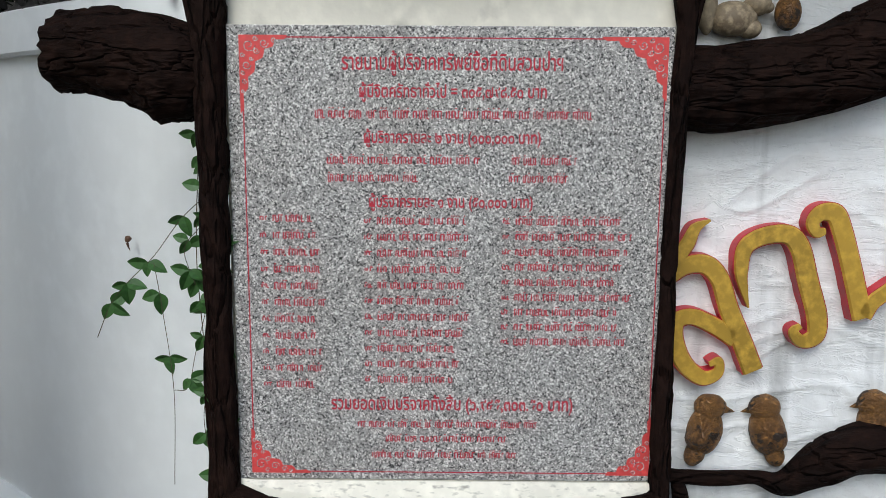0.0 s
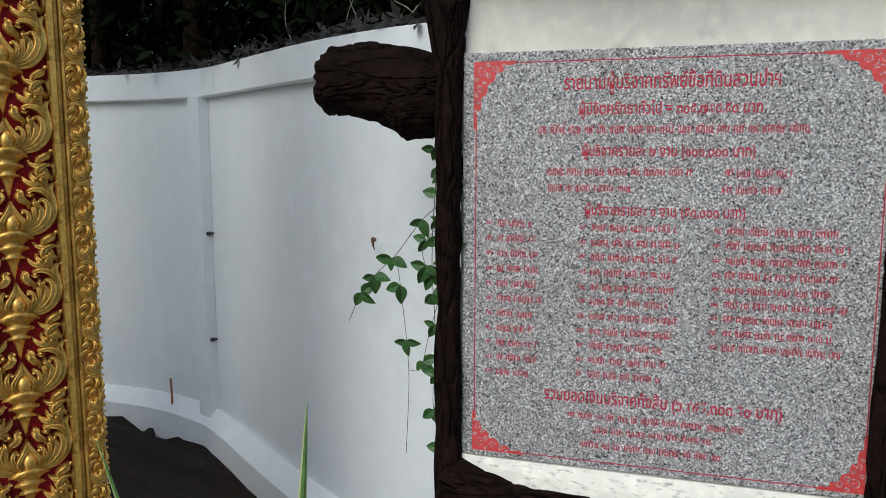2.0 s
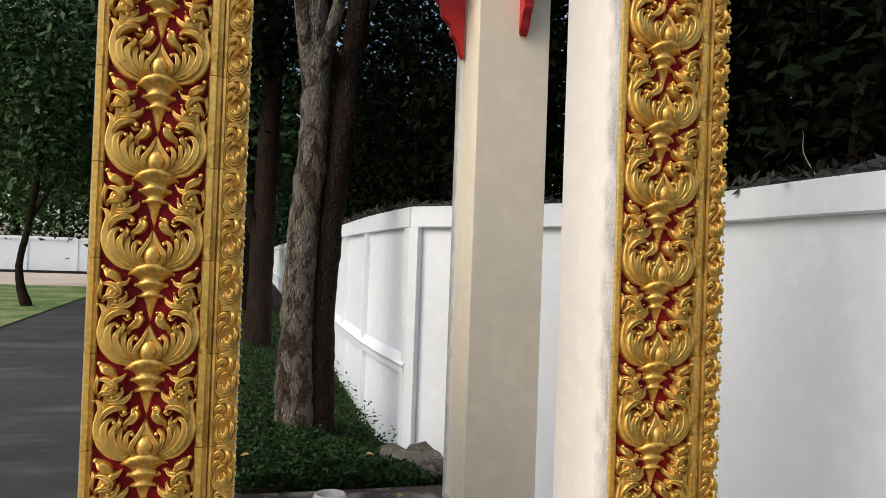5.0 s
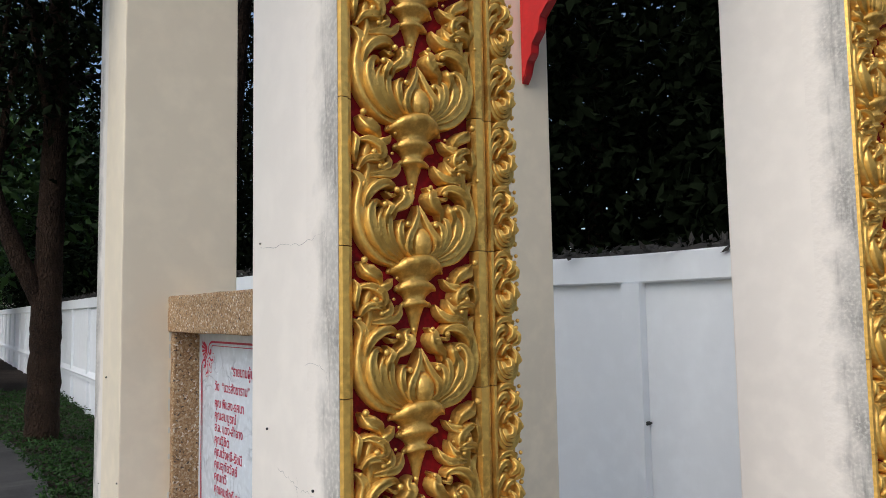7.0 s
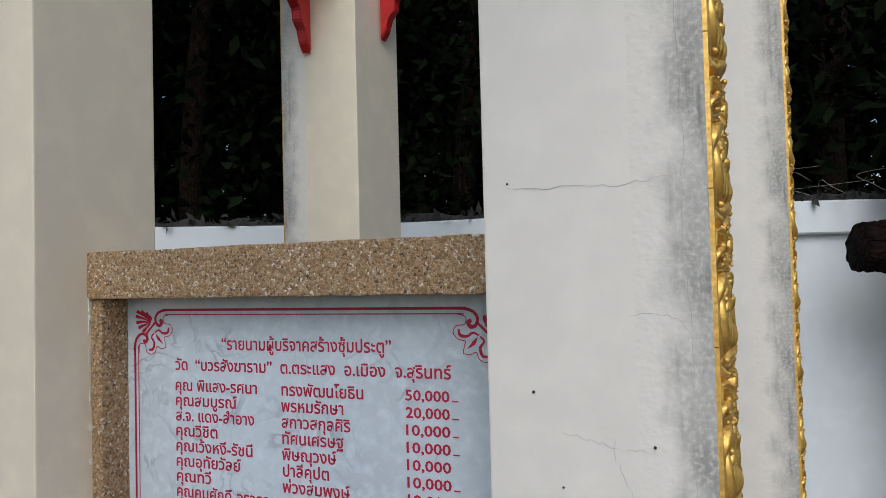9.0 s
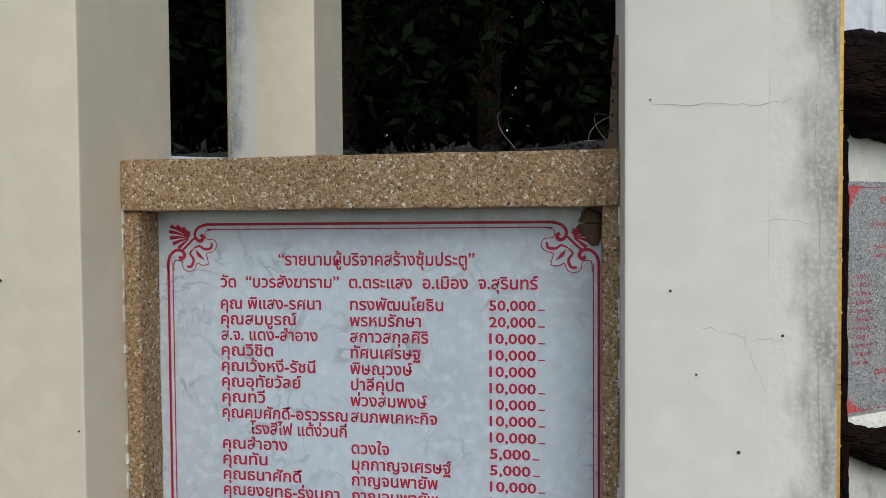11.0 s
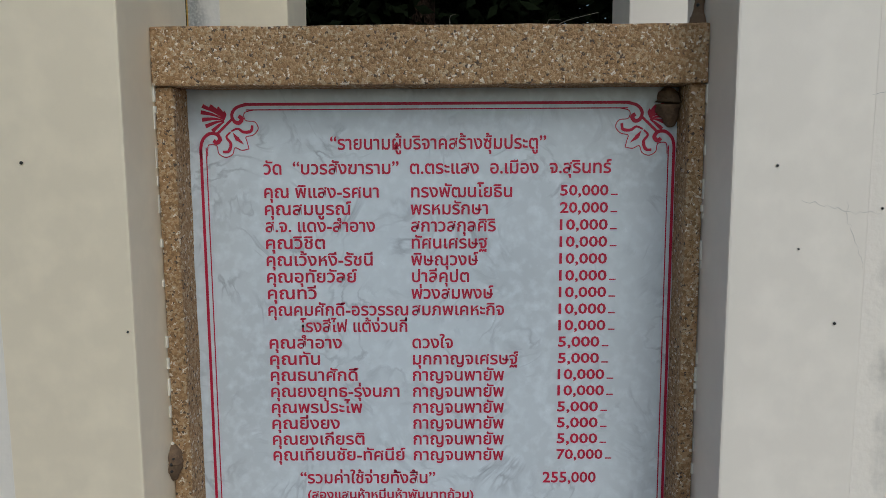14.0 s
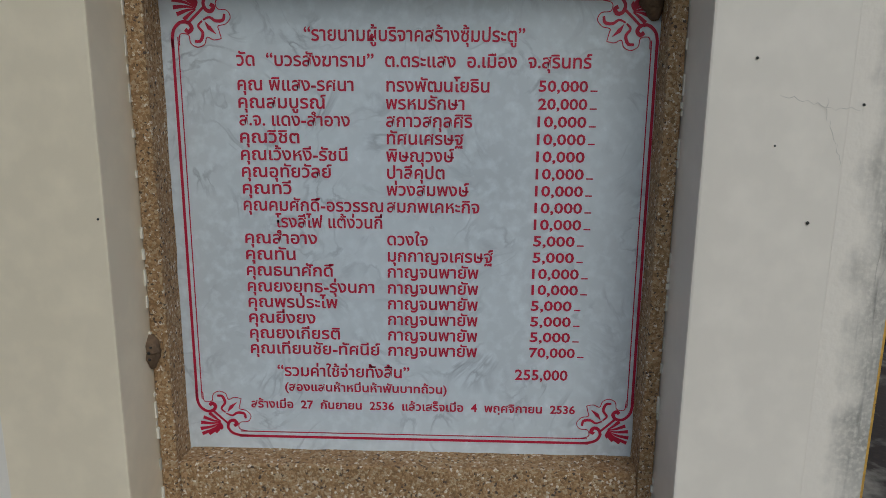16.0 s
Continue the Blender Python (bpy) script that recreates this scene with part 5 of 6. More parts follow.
def unread(u0, u1, z, h):
    """A line that cannot be read: small upright bars of the letters' size, with word gaps."""
    bm = bmesh.new()
    h *= 1.2
    x, word = u0, tick.randint(3, 9)
    while x < u1:
        w = tick.uniform(0.0035, 0.0065)
        hh = h * tick.uniform(0.75, 1.0)
        ribbon(bm, [(x, z - hh / 2), (x, z + hh / 2)], [w * 0.7, w * 0.7])
        if tick.random() < 0.75:
            top = tick.random() < 0.6
            ribbon(bm, [(x, z + (hh / 2 if top else -hh / 2)), (x + w * 1.3, z + (hh / 2 if top else -hh / 2))], [0.0034, 0.0034])
        if tick.random() < 0.25:
            ribbon(bm, [(x, z + h * 0.75), (x + w, z + h * 0.8)], [0.003, 0.003])
        x += w * 1.55
        word -= 1
        if not word:
            x += 0.010
            word = tick.randint(3, 9)
    return part("worn_line", bm, M_INKFADED, granite, "worn red line of lettering")


unread(0.264, 1.096, 1.543, 0.020)
for z, a, b, c, d in ((1.405, 0.298, 0.757, 0.86, 1.054), (1.351, 0.30, 0.57, 0.853, 1.03)):
    unread(a, b, z, 0.018)
    unread(c, d, z, 0.018)
for u0, u1, z0, step, rows in ((0.088, 0.29, 1.226, 0.053, 11), (0.41, 0.735, 1.220, 0.0506, 11), (0.837, 1.235, 1.220, 0.0475, 9)):
    for i in range(rows):
        unread(u0, u0 + 0.018, z0 - step * i, 0.010)
        unread(u0 + 0.04, u1 - tick.uniform(0, 0.05), z0 - step * i, 0.0175)
for z, a, b in ((0.565, 0.385, 0.956), (0.517, 0.474, 0.855), (0.463, 0.43, 0.89)):
    unread(a, b, z, 0.016)
bm = bmesh.new()
for a, b in (((0.05, GZ1 - 0.036), (GW - 0.05, GZ1 - 0.036)), ((0.05, GZ0 + 0.026), (GW - 0.05, GZ0 + 0.026)), ((0.047, GZ0 + 0.05), (0.047, GZ1 - 0.05)), ((GW - 0.024, GZ0 + 0.05), (GW - 0.024, GZ1 - 0.05))):
    ribbon(bm, [a, b], [0.0035, 0.0035])
part("border_line", bm, M_INKFADED, granite, "thin red border line")


def corner_scroll(cx, cz, sx, sz, w, h):
    """A red carved corner with a stepped, flame-like inner edge and grey scroll grooves."""
    bm = bmesh.new()
    edge = []
    n = 24
    for i in range(n + 1):
        t = i / n
        x, z = w * (1 - t) ** 1.6, h * t ** 1.6
        bulge = (0.0, 0.006, 0.009, 0.005)[i % 4] if 0 < i < n else 0.0
        edge.append((x + bulge, z + bulge))
    vs = [bm.verts.new((cx + sx * x, -0.0008, cz + sz * z)) for x, z in [(0, 0)] + edge]
    for a, b in zip(vs[1:], vs[2:]):
        bm.faces.new((vs[0], a, b))
    part("corner_scroll", bm, M_ORN, granite, "coral red carved corner scroll")
    bm = bmesh.new()
    for x, z, r in ((0.030, 0.030, 0.020), (0.022, 0.088, 0.014), (0.075, 0.024, 0.014), (0.014, 0.135, 0.008), (0.052, 0.046, 0.010), (0.010, 0.058, 0.008), (0.050, 0.010, 0.008), (0.105, 0.014, 0.009), (0.010, 0.110, 0.007), (0.036, 0.070, 0.007), (0.125, 0.008, 0.006), (0.009, 0.165, 0.006)):
        if (x / w) ** 0.62 + (z / h) ** 0.62 > 1.0:
            continue
        pts = [(cx + sx * (x + r * (1 - k / 13) * math.cos(k * 0.8)), cz + sz * (z + r * (1 - k / 13) * math.sin(k * 0.8))) for k in range(11)]
        ribbon(bm, pts, [0.0022, 0.003, 0.002], lift=0.0012, per=3)
    part("scroll_groove", bm, M_GRANITE, granite)


corner_scroll(0.038, GZ1 - 0.030, 1, -1, 0.145, 0.235)
corner_scroll(GW - 0.018, GZ1 - 0.030, -1, -1, 0.20, 0.19)
corner_scroll(0.040, GZ0 + 0.020, 1, 1, 0.19, 0.15)
corner_scroll(GW - 0.018, GZ0 + 0.020, -1, 1, 0.14, 0.20)


# ---------- creeper on the post ----------
def leaf_mesh(name, length):
    """A pointed oval leaf with a folded midrib, along +x."""
    bm = bmesh.new()
    n = 8
    rows = []
    for i in range(n + 1):
        t = i / n
        w = length * 0.34 * (math.sin(math.pi * t ** 0.8) ** 0.8 if 0 < t < 1 else 0.0) * (1 - 0.25 * t)
        z = -0.18 * length * t * t
        rows.append([bm.verts.new((length * t, s * w, z + abs(s) * w * 0.35)) for s in ((-1, 0, 1) if 0 < i < n else (0,))])
    for a, b in zip(rows, rows[1:]):
        if len(a) == 1 and len(b) == 3:
            bm.faces.new((a[0], b[0], b[1]))
            bm.faces.new((a[0], b[1], b[2]))
        elif len(b) == 1:
            bm.faces.new((a[0], b[0], a[1]))
            bm.faces.new((a[1], b[0], a[2]))
        else:
            for k in (0, 1):
                bm.faces.new((a[k], b[k], b[k + 1], a[k + 1]))
    me = bpy.data.meshes.new(name)
    bm.normal_update()
    bm.to_mesh(me)
    bm.free()
    me.materials.append(M_VINE)
    return me


vine = thing("creeper_vine", "green three-leaved creeper hanging from the post", "vine")
vine.matrix_basis = SIGN
LEAF = leaf_mesh("leaf", 0.062)
vg = random.Random(4)


def vine_stem(pts, r, nodes, size=1.0):
    """A hanging stem with a cluster of three leaves at each node, given as shares of its length."""
    line = smooth_line(pts, 10)
    part("stem", tube(bmesh.new(), line, [r] * len(line), 5), M_STEM, vine)
    for t in nodes:
        p = line[min(int(t * len(line)), len(line) - 1)]
        turn = vg.uniform(-40, 40)
        for k in (-75, 0, 75):
            if vg.random() < 0.9:
                o = put_mesh("leaf", LEAF, None, vine)
                s = size * vg.uniform(0.75, 1.2)
                o.matrix_basis = Matrix.Translation(p) @ pose(0, 0, 0, 0, 90 + 40 - 50 + turn + k, 0) @ pose(0, 0, 0, vg.uniform(50, 110), 0, 0) @ Matrix.Scale(s, 4)


for k in range(6):
    x = -0.085 + 0.012 * k - 0.03 * (k % 2)
    vine_stem([(x + 0.01, -0.02 + 0.02 * (k % 3), 1.55 - 0.1 * k), (x - 0.01, 0.0, 1.1), (x + 0.012, -0.02, 0.7), (x, 0.01, -0.15)], 0.0016, [vg.uniform(0.03, 0.9) for _ in range(4)], 0.9)
vine_stem([(-0.07, 0.0, 1.30), (-0.16, 0.01, 1.22), (-0.255, 0.02, 1.10), (-0.34, 0.03, 1.02), (-0.405, 0.04, 0.945), (-0.46, 0.05, 0.83)], 0.0014, (0.02, 0.18, 0.45, 0.62, 0.80))
vine_stem([(-0.255, 0.02, 1.08), (-0.235, 0.02, 0.93), (-0.21, 0.02, 0.66), (-0.225, 0.03, 0.34)], 0.0012, (0.25, 0.52))
vine_stem([(-0.08, 0.0, 0.97), (-0.13, 0.01, 0.80), (-0.16, 0.01, 0.68), (-0.21, 0.02, 0.665)], 0.0012, (0.05, 0.55))
vine_stem([(-0.09, -0.03, 1.20), (-0.14, -0.03, 1.13), (-0.11, -0.03, 1.02)], 0.0012, (0.3, 0.8))
vine_stem([(-0.075, -0.03, 0.72), (-0.10, -0.03, 0.60), (-0.085, -0.03, 0.45)], 0.0012, (0.2, 0.7))
vine_stem([(-0.12, 0.05, 1.50), (-0.10, 0.03, 1.42), (-0.08, 0.0, 1.34)], 0.0012, (0.1, 0.75), 0.8)

# ---------- small things on the wall beside the sign ----------
def on_wall(name, label, category, x, y, z, r, material, group=""):
    bm = bmesh.new()
    lathe(bm, [(r * 0.5, -0.05), (r * 0.6, -0.02), (r, -0.018), (r, 0.004), (r * 0.7, 0.01)], 12)
    ob = tagged(part(name, bm, material), label, category, group)
    ob.matrix_basis = pose(x, y, z, 0, -90, 0)
    return ob


on_wall("wall_stud", "black rubber stud on the white wall", "stud", 3.424, 2.15, 0.888, 0.014, M_BLACK, "wall studs")
on_wall("wall_stud", "black rubber stud on the white wall", "stud", 3.424, 2.15, 0.122, 0.014, M_BLACK, "wall studs")
on_wall("wall_stud", "black stud under the coping of the wall", "stud", 3.442, 0.635, 1.812, 0.018, M_BLACK, "wall studs")
snail = thing("snail", "small brown snail stuck on the white wall", "snail", at=(3.42, -0.02, 1.03))
part("shell", tube(bmesh.new(), smooth_line([(0, 0, 0.03), (-0.01, 0, 0.01), (-0.008, 0, -0.01), (0, 0, -0.03)], 5), [0.004, 0.012, 0.015, 0.013, 0.012, 0.01, 0.008, 0.007, 0.006, 0.005, 0.005, 0.004, 0.003, 0.003, 0.002, 0.002], 8), M_SNAIL, snail, smooth=True)
rod = tagged(part("iron_rod", tube(bmesh.new(), smooth_line([(0, 0, 0), (0.004, 0, 0.15), (0, 0.003, 0.3)], 4), [0.008] * 9, 8), M_RUST), "short rusty iron rod at the wall foot", "rod")
rod.location = (3.27, 2.62, -0.55)

# spiky plant close to the path
plant = thing("spiky_plant", "green blade-leaved plant with pale leaf edges", "plant", at=(1.93, -2.02, ground_z(1.93, -2.02)))
for tip, wide in (((0.035, -0.07, 1.12), 0.020), ((-0.24, 0.02, 1.10), 0.014), ((0.25, 0.18, 0.75), 0.020), ((-0.1, 0.3, 0.7), 0.020), ((0.12, -0.2, 0.6), 0.018)):
    for name, material, k, lift in (("blade", M_BLADE, 0.66, 0.0015), ("blade_edge", M_BLADEPALE, 1.0, 0.0)):
        bm = bmesh.new()
        a = Vector((tip[0] * 0.1, tip[1] * 0.1, 0))
        line = smooth_line([a, Vector((tip[0] * 0.45, tip[1] * 0.45, tip[2] * 0.5)), Vector(tip)], 10)
        rows = []
        for i, p in enumerate(line):
            t = i / (len(line) - 1)
            w = wide * (1 - t) ** 0.7 * k + 0.0004
            rows.append([bm.verts.new(p + Vector((w * c, -w * c * 0.6 - (w * 0.5 if c == 0 else 0) - lift, 0))) for c in (-1, 0, 1)])
        for p, q in zip(rows, rows[1:]):
            for m in (0, 1):
                bm.faces.new((p[m], q[m], q[m + 1], p[m + 1]))
        part(name, bm, material, plant)


# dry tendrils over the wall top beside the stump
tendrils = thing("dry_tendrils", "thin grey dry vine tendrils above the wall top", "vine")
tr = random.Random(17)
for k in range(9):
    y = 0.9 - 0.22 * k
    x = 3.50 + 0.03 * k + (0.25 if k > 6 else 0)
    a = Vector((x, y, WALL_TOP - 0.01))
    b = a + Vector((tr.uniform(-0.05, 0.1), tr.uniform(-0.35, 0.3), tr.uniform(0.10, 0.30)))
    c = b + Vector((tr.uniform(-0.1, 0.1), tr.uniform(-0.5, 0.1), tr.uniform(-0.12, 0.08)))
    part("tendril", tube(bmesh.new(), smooth_line([a, a.lerp(b, 0.5) + Vector((0, 0.06, 0.03)), b, c], 8), list(np.linspace(0.0035, 0.0012, 25)), 5), M_DRYSTEM, tendrils)


# ---------- trees ----------
def tree(x, y, trunks, crown, seed, label, leaf=None, group="", bark=None, freq=5.0):
    """A tree: tapered rough trunks with limbs, and a crown of clumped leaves.
    trunks: lists of (points, radii); crown: (centre, spread, clumps, leaves per clump, leaf size)."""
    g = np.random.default_rng(seed)
    t = thing("tree", label, "tree", group, (x, y, ground_z(x, y) - 0.06))
    (cx, cy, cz), (sx, sy, sz), clumps, per, size = crown
    cents = []
    for k in range(clumps):
        d = g.normal(size=3)
        d /= np.linalg.norm(d)
        r = g.uniform(0.45, 1.0)
        cents.append((cx + d[0] * sx * r, cy + d[1] * sy * r, cz + d[2] * sz * r))
    for q, (pts, radii) in enumerate(trunks):
        bm = bmesh.new()
        line = smooth_line(pts, 14)
        n = len(line)
        rr = [float(np.interp(i / (n - 1), np.linspace(0, 1, len(radii)), radii)) for i in range(n)]
        tube(bm, line, rr, 20, up=Vector((0, 1, 0)), rough=0.12, freq=freq)
        for c in cents[q::max(1, clumps // 8)]:
            i = int(g.uniform(0.55, 0.95) * (n - 1))
            a, b = line[i], Vector(c)
            if b.z < a.z:
                continue
            mid = a.lerp(b, 0.5) + Vector((0, 0, 0.08 * (b - a).length))
            lim = smooth_line([a, mid, b], 6)
            tube(bm, lim, list(np.linspace(rr[i] * 0.6, 0.012, len(lim))), 7, rough=0.1)
        part("trunk", bm, bark[q] if isinstance(bark, tuple) else bark or M_BARK, t, smooth=True)
    P = np.concatenate([np.array(c) + g.normal(size=(per, 3)) * np.array([sx, sy, sz]) * 0.20 for c in cents])
    if group == "grove behind the wall":
        edge = np.where(P[:, 1] + y < 3.0, 3.85, np.where(P[:, 1] + y < 5, 3.4, 2.75))
        P = P[((P[:, 0] + x > edge + 0.1) & ((P[:, 0] + x - 3.143) * 0.816 + (P[:, 1] + y + 1.022) * 0.578 > 0.7)) | (P[:, 2] > 5.5)]
    leaves("crown", P, g.uniform(0.6, 1.3, len(P)) * size, leaf or M_LEAFSHADED, t, seed, 0.6)
    return t


def grove_tree(x, y, h, seed, leaf=None, low=1.6, spread=2.2, clumps=46, per=150, size=0.09, label="leafy tree crowding behind the wall, shade put into its colour", group="grove behind the wall", r=0.14):
    g = random.Random(seed)
    lean = g.uniform(-0.5, 0.5)
    pts = [(0, 0, 0), (lean * 0.3, 0.1, h * 0.3), (lean * 0.6, -0.1, h * 0.6), (lean, 0.1, h * 0.92)]
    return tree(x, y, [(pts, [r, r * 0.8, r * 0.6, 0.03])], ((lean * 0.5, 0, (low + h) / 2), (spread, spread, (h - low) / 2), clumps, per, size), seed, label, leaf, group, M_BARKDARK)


G = random.Random(11)
seed = 100
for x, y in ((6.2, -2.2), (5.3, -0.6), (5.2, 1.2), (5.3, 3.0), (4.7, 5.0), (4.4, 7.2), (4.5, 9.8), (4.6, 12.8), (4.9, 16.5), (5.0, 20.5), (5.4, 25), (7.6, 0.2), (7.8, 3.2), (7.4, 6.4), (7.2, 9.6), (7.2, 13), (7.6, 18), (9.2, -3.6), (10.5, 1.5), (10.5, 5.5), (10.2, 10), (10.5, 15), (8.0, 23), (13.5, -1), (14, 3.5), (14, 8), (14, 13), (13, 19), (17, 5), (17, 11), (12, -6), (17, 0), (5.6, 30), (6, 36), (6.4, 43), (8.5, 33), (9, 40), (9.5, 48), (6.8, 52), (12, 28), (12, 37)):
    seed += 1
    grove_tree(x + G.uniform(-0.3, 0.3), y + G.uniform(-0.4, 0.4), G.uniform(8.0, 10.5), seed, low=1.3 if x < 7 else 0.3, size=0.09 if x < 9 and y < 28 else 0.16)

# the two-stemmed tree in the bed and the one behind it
# second stem and rear tree wear the bark with shade in its colour
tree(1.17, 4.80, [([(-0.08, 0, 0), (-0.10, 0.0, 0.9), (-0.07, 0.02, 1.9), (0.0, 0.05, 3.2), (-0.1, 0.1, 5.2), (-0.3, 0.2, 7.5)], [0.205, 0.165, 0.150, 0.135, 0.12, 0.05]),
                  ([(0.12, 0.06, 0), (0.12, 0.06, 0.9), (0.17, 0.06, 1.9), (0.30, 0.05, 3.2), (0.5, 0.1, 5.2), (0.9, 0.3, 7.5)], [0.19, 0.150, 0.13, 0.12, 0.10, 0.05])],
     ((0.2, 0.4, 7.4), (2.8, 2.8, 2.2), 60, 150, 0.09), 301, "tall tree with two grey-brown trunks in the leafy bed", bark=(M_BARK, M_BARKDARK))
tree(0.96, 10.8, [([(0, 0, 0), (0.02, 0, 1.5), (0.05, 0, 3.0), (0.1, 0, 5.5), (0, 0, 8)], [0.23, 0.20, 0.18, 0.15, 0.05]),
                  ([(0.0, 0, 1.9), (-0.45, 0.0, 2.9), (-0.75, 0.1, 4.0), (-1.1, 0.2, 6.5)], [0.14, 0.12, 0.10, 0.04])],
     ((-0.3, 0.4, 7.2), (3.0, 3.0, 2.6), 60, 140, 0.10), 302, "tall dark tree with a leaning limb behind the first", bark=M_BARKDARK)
# trees by the drive and in the yard
tree(-4.55, 19.2, [([(0.1, 0, 0), (-0.1, 0, 0.7), (-0.12, 0, 1.3), (0.05, 0, 2.2), (0.3, 0, 4.2), (0.5, 0, 6)], [0.15, 0.10, 0.085, 0.08, 0.07, 0.03])],
     ((0.4, 0, 6.0), (3.2, 3.0, 3.2), 90, 150, 0.12), 303, "bent dark trunk tree at the lawn's edge", M_LEAFMID, "", M_BARKDARK)
tree(-4.25, 29.6, [([(0, 0, 0), (0.05, 0, 1.6), (0.12, 0, 3.5), (0.2, 0, 6), (0.2, 0, 8)], [0.34, 0.27, 0.24, 0.18, 0.06])],
     ((-0.8, 0, 8.0), (4.2, 3.6, 4.6), 90, 150, 0.16), 304, "grey trunked yard tree with fresh green leaves", M_LEAFLIGHT)
for x, y in ((-3.55, 30.6), (-3.3, 31.0)):
    seed += 1
    tree(x, y, [([(0, 0, 0), (0.05, 0, 1), (0.0, 0, 2.4), (0.1, 0, 4)], [0.07, 0.06, 0.05, 0.02])], ((0, 0, 4.2), (1.2, 1.2, 0.9), 16, 70, 0.10), seed, "slender young tree by the drive", M_LEAFLIGHT, "young yard trees", M_BARKDARK)
for x, y, h in ((-2.6, 54, 12), (0.6, 44, 11), (1.0, 30, 11), (0.9, 20, 10), (-8, 55, 16), (-13, 54, 17), (-5, 60, 18), (-18, 55, 17)):
    seed += 1
    grove_tree(x, y, h, seed, leaf=M_LEAFMID, low=3.4, spread=3.3, clumps=50, per=130, size=0.16, label="broad dark shade tree in the yard", group="yard trees", r=0.2)
for i in range(13):
    seed += 1
    grove_tree(-34 + i * 3.4 + G.uniform(-0.8, 0.8), 52 + G.uniform(0, 5) if i < 9 else 100 + G.uniform(0, 8), G.uniform(17, 22), seed, leaf=M_LEAFMID if i % 3 else M_LEAFLIGHT, low=0.8, spread=3.8, clumps=60, per=120, size=0.28, label="dark tree in the far belt behind the yard", group="far tree belt", r=0.2)
for i in range(9):
    seed += 1
    grove_tree(-16 + i * 3.6, 118 + G.uniform(0, 6), G.uniform(13, 17), seed, low=0.6, spread=4.2, clumps=44, per=110, size=0.34, label="dark tree closing the far end of the drive", group="far tree belt", r=0.2)

# ---------- leafy ground cover in the bed ----------
rng = np.random.default_rng(77)
n = 30000
Y = 2.55 + 16 * rng.random(n) ** 1.8
wall_x = np.interp(Y, [p[1] for p in far_line], [p[0] for p in far_line])
left_x = 0.42 + 0.08 * np.sin(Y * 0.9)
X = left_x + rng.random(n) ** 0.9 * np.maximum(0.3, np.where(Y < 4.6, 1.55, wall_x - left_x - 0.03))
hump = 0.05 + 0.10 * np.abs(np.sin(X * 5 + Y * 1.7) * np.cos(Y * 3.1 - X * 2))
Z = np.array([ground_z(a, b) for a, b in zip(X, Y)]) + hump * rng.random(n) ** 0.5
keep = (np.hypot(X - 1.15, Y - 4.8) > 0.17) & (Y > 2.55)
cover = leaves("ground_cover", np.stack([X, Y, Z], 1)[keep], rng.uniform(0.016, 0.036, keep.sum()), M_COVER, seed=6, droop=-0.15, long=1.7)
tagged(cover, "low dark green creeping ground cover in the bed", "ground cover", kind="stuff")
m = 700
Y2 = 4.6 + 7 * rng.random(m) ** 1.3
X2 = np.interp(Y2, [p[1] for p in far_line], [p[0] for p in far_line]) - 0.10 + rng.normal(size=m) * 0.05
climb = leaves("wall_creeper", np.stack([X2, Y2, -0.40 + rng.random(m) ** 3 * 0.35], 1), rng.uniform(0.014, 0.03, m), M_COVER, seed=7, droop=0.0)
tagged(climb, "green creeper climbing the wall foot", "creeper", kind="stuff")

# stones at the wall foot
def stone(x, y, z, sx, sy, sz, seed, label="rough dark mossy stone at the wall foot"):
    bm = bmesh.new()
    bmesh.ops.create_cube(bm, size=1.0)
    bmesh.ops.subdivide_edges(bm, edges=list(bm.edges), cuts=5, use_grid_fill=True)
    for v in bm.verts:
        v.co = Vector((v.co.x * sx, v.co.y * sy, v.co.z * sz)) * (0.9 + 0.1 / max(0.5, v.co.length * 1.4))
        v.co += noise.noise_vector(v.co * 7 + Vector((seed * 3.1, 0, 0))) * 0.07 + noise.noise_vector(v.co * 19 + Vector((seed, 0, 0))) * 0.03
    ob = tagged(part("stone", bm, M_STONE, smooth=True), label, "stone", "stones at the wall foot")
    ob.location = (x, y, z)
    return ob


lump = stone(1.98, 3.66, -0.22, 0.42, 0.62, 0.24, 1, "grey concrete lump at the wall corner")
lump.data.materials[0] = M_KERB
G2 = random.Random(8)
for i in range(16):
    t = i / 15
    x, y = 3.12 - 0.05 * math.sin(i) - 0.35 * max(0, t - 0.6), 0.3 + 2.5 * t
    stone(x + G2.uniform(-0.15, 0.1), y + G2.uniform(-0.1, 0.1), ground_z(x, y) - 0.13, G2.uniform(0.10, 0.28), G2.uniform(0.10, 0.28), G2.uniform(0.07, 0.13), 10 + i)


# fallen leaves on the slab and the bed
FALLEN = leaf_mesh("fallen_leaf", 0.07)
FALLEN.materials.clear()
FALLEN.materials.append(M_DRYLEAF)
fl = random.Random(31)
for x, y in ((1.35, 2.05), (0.95, 1.75), (1.55, 2.3), (1.2, 1.35), (0.7, 2.2), (1.62, 1.5), (0.62, 3.1), (0.75, 3.6), (1.5, 3.3)):
    ob = put_mesh("fallen_leaf", FALLEN, None)
    tagged(ob, "dry yellow leaf lying on the ground", "leaf", "fallen leaves")
    ob.matrix_basis = pose(x, y, 0.014 if y < 2.5 else ground_z(x, y) + 0.12, fl.uniform(-15, 15), fl.uniform(-10, 5), fl.uniform(0, 360)) @ Matrix.Scale(fl.uniform(0.8, 1.3), 4)


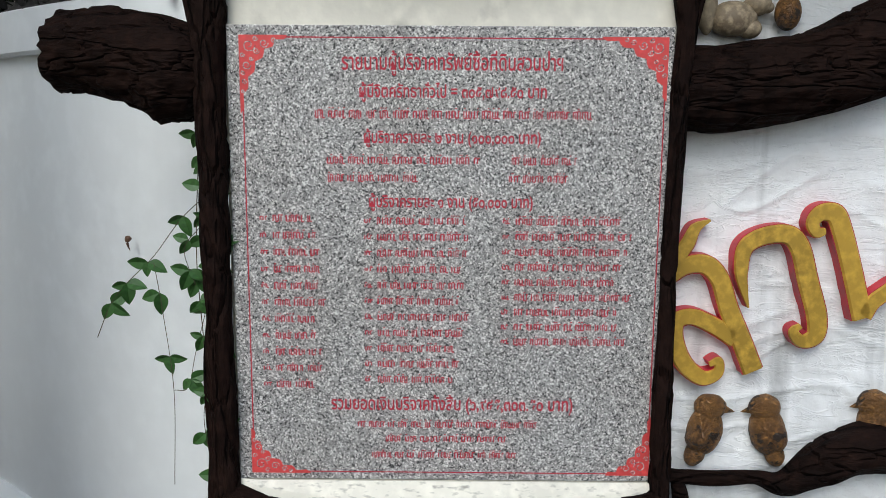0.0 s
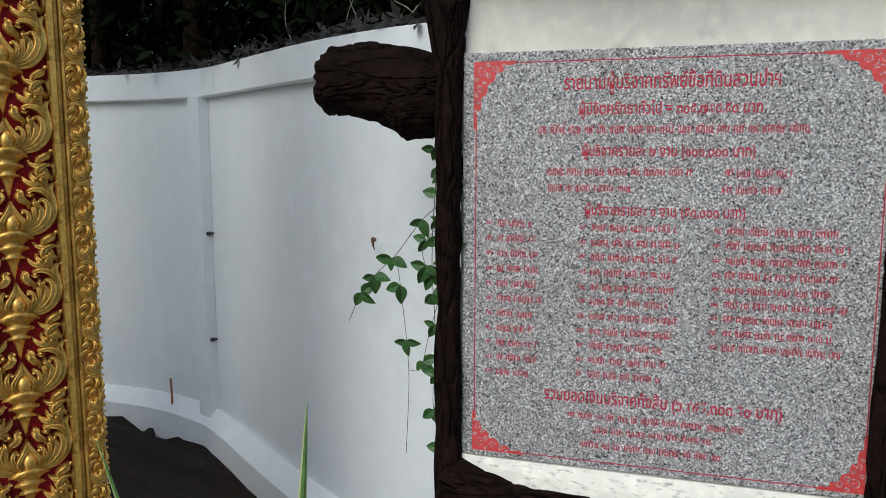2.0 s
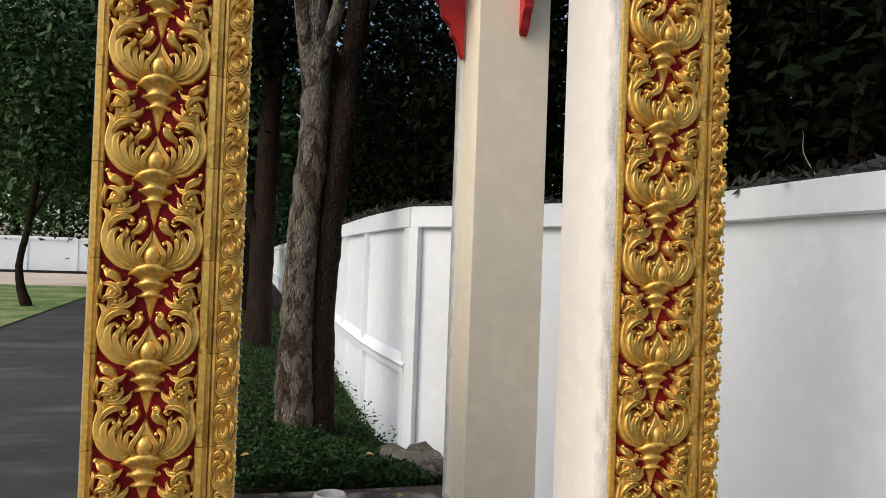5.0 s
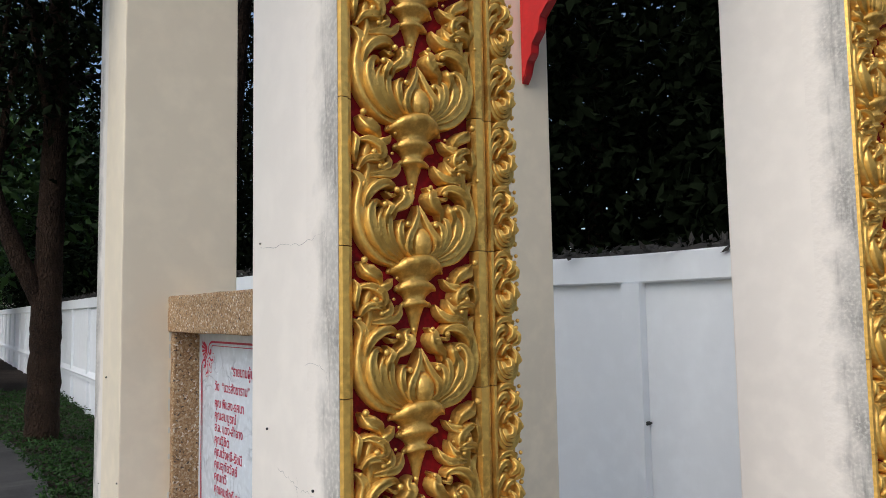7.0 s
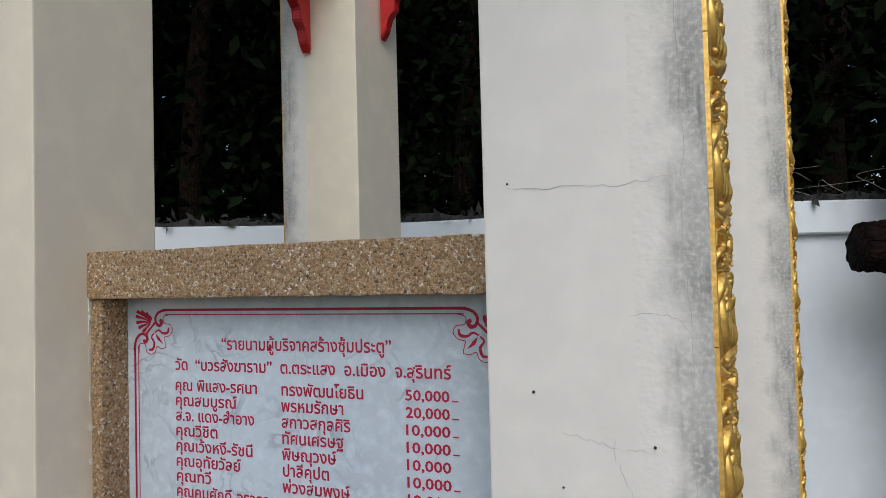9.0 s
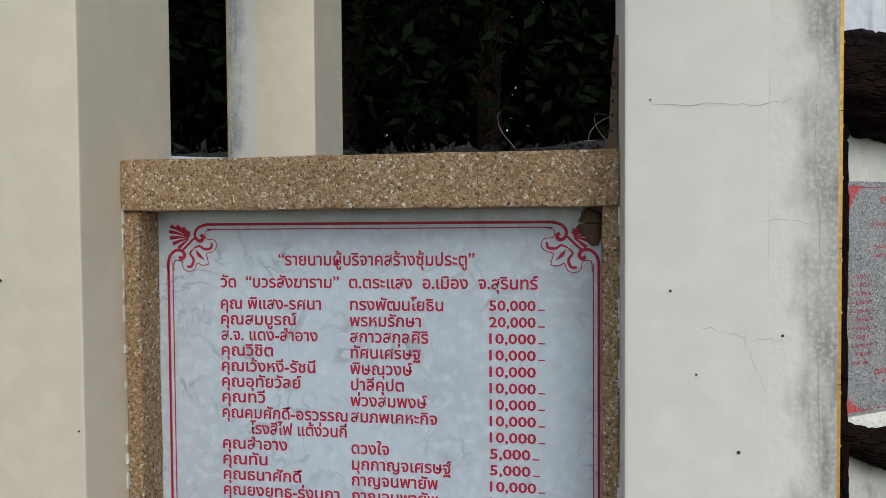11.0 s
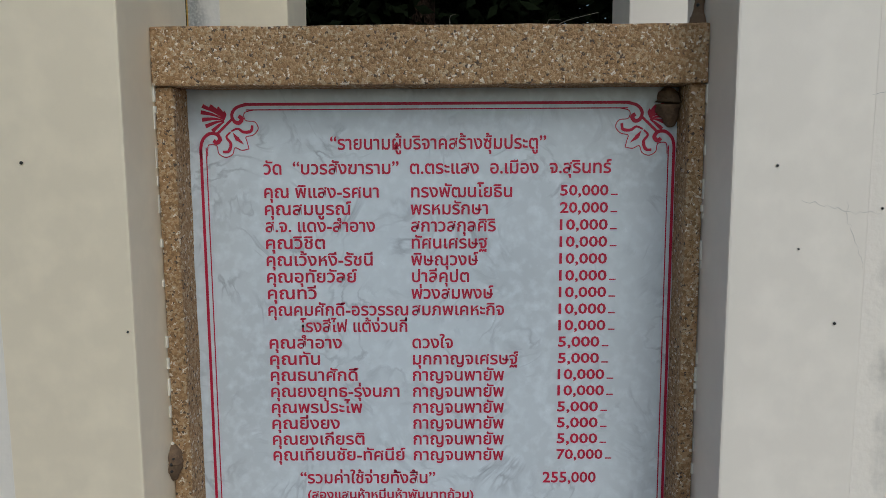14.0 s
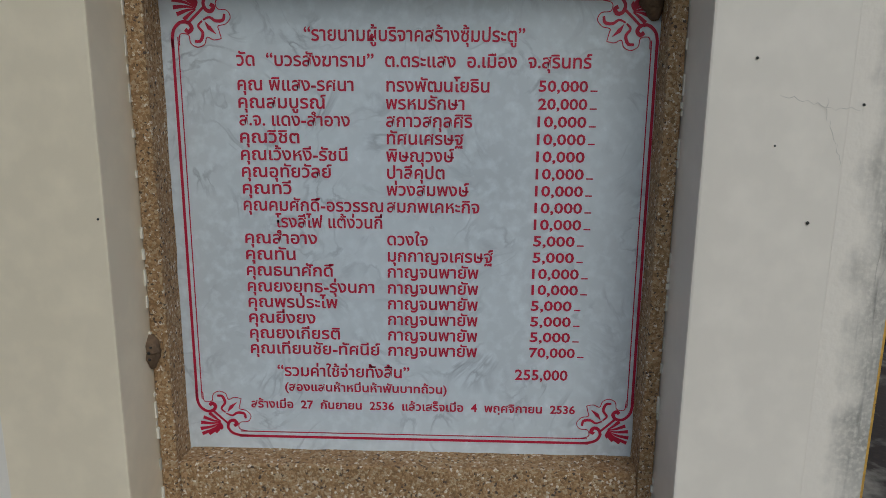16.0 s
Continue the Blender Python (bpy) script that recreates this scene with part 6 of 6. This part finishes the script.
# ---------- far side of the yard ----------
farwall = thing("wall_far", "white painted boundary wall at the far yard edge", "wall", kind="structure")
block("wall_face", -60, -2.2, 47.6, 47.75, -0.1, 2.0, M_WHITE, farwall, bevel=0)
block("coping_band", -60, -2.2, 47.54, 47.8, 1.98, 2.16, M_WHITE, farwall, bevel=0.01)
for i in range(20):
    x = -2.9 - i * 2.72
    block("pilaster", x, x + 0.16, 47.56, 47.595, -0.1, 1.98, M_WHITE, farwall, bevel=0)
block("skirting", -60, -2.2, 47.52, 47.595, -0.1, 0.16, M_STONE, farwall, bevel=0)


def pickup(x, y, turn):
    """A parked silver pickup with a canopy rack, seen from behind."""
    p = thing("pickup_truck", "silver pickup truck parked on the drive", "truck", at=(x, y, 0))
    p.rotation_euler = (0, 0, radians(turn))
    bm = bmesh.new()
    box(bm, -0.88, 0.88, -2.4, -0.4, 0.45, 1.05, 0.06)
    box(bm, -0.90, 0.90, -0.38, 2.4, 0.45, 1.02, 0.08)
    part("body", bm, M_CARWHITE, p)
    bm = box(bmesh.new(), -0.80, 0.80, -0.4, 1.2, 1.03, 1.72, 0.14)
    part("cab", bm, M_CARWHITE, p)
    part("rear_window", box(bmesh.new(), -0.64, 0.64, -0.412, -0.402, 1.18, 1.58, 0.003), M_GLASSDARK, p)
    part("tailgate", box(bmesh.new(), -0.74, 0.74, -2.425, -2.403, 0.58, 1.02, 0.006), M_CARWHITE, p)
    part("bumper", box(bmesh.new(), -0.86, 0.86, -2.56, -2.41, 0.40, 0.56, 0.03), M_BLACK, p)
    part("number_plate", box(bmesh.new(), -0.18, 0.18, -2.572, -2.562, 0.43, 0.53, 0.002), M_CONEWHITE, p)
    for sx in (-1, 1):
        part("tail_lamp", box(bmesh.new(), sx * 0.81 - 0.06, sx * 0.81 + 0.06, -2.418, -2.402, 0.66, 1.0, 0.004), M_LAMPRED, p)
        part("rack_post", tube(bmesh.new(), [Vector((sx * 0.8, -0.55, 1.04)), Vector((sx * 0.74, -0.6, 1.8))], [0.03, 0.03], 8), M_BLACK, p)
        for y0 in (-1.5, 1.55):
            w = part("wheel", lathe(bmesh.new(), [(0.1, -0.11), (0.33, -0.11), (0.36, -0.08), (0.36, 0.08), (0.33, 0.11), (0.1, 0.11)], 24), M_BLACK, p)
            w.matrix_basis = pose(sx * 0.80, y0, 0.36, 0, 90, 0)
            r = part("rim", lathe(bmesh.new(), [(0.02, -0.118), (0.2, -0.118), (0.2, 0.118), (0.02, 0.118)], 20), M_CARWHITE, w)
    return p


pickup(-2.95, 41.5, -3)
van = thing("white_van", "white van parked beyond the pickup truck", "van", at=(-4.9, 60, 0))
part("body", box(bmesh.new(), -0.95, 0.95, -2.3, 2.3, 0.35, 2.25, 0.12), M_CONEWHITE, van)
part("rear_window", box(bmesh.new(), -0.75, 0.75, -2.315, -2.303, 1.3, 1.95, 0.004), M_GLASSDARK, van)
for sx in (-1, 1):
    for y0 in (-1.5, 1.5):
        w = part("wheel", lathe(bmesh.new(), [(0.1, -0.11), (0.34, -0.11), (0.34, 0.11), (0.1, 0.11)], 20), M_BLACK, van)
        w.matrix_basis = pose(sx * 0.84, y0, 0.34, 0, 90, 0)

# terracotta terrace with steps at the end of the drive
terrace = thing("brick_terrace", "terracotta brick terrace with steps and a small shrine", "terrace", at=(-4.2, 97, 0))
block("base", -6, 6, 0, 6, 0, 1.0, M_TERRA, terrace, bevel=0.03)
block("upper_tier", -4.5, 5, 1, 6, 1.0, 1.8, M_TERRA, terrace, bevel=0.03)
block("coping", -6.1, 6.1, -0.1, 0.3, 1.0, 1.15, M_SAND, terrace, bevel=0.02)
for i in range(6):
    block("step", 1.2, 3.2, -1.6 + 0.27 * i, 0, 0.165 * i, 0.165 * (i + 1), M_TERRA, terrace, bevel=0.01)
for i in range(14):
    block("baluster", -5.8 + 0.5 * i, -5.65 + 0.5 * i, 0.02, 0.18, 1.15, 1.7, M_TERRA, terrace, bevel=0.02)
part("shrine", lathe(bmesh.new(), [(1.0, 1.8), (1.0, 2.3), (0.8, 2.4), (0.75, 3.0), (0.5, 3.2), (0.4, 3.7), (0.15, 4.4), (0.02, 5.0)], 12, (0.8, 3, 0)), M_SAND, terrace)
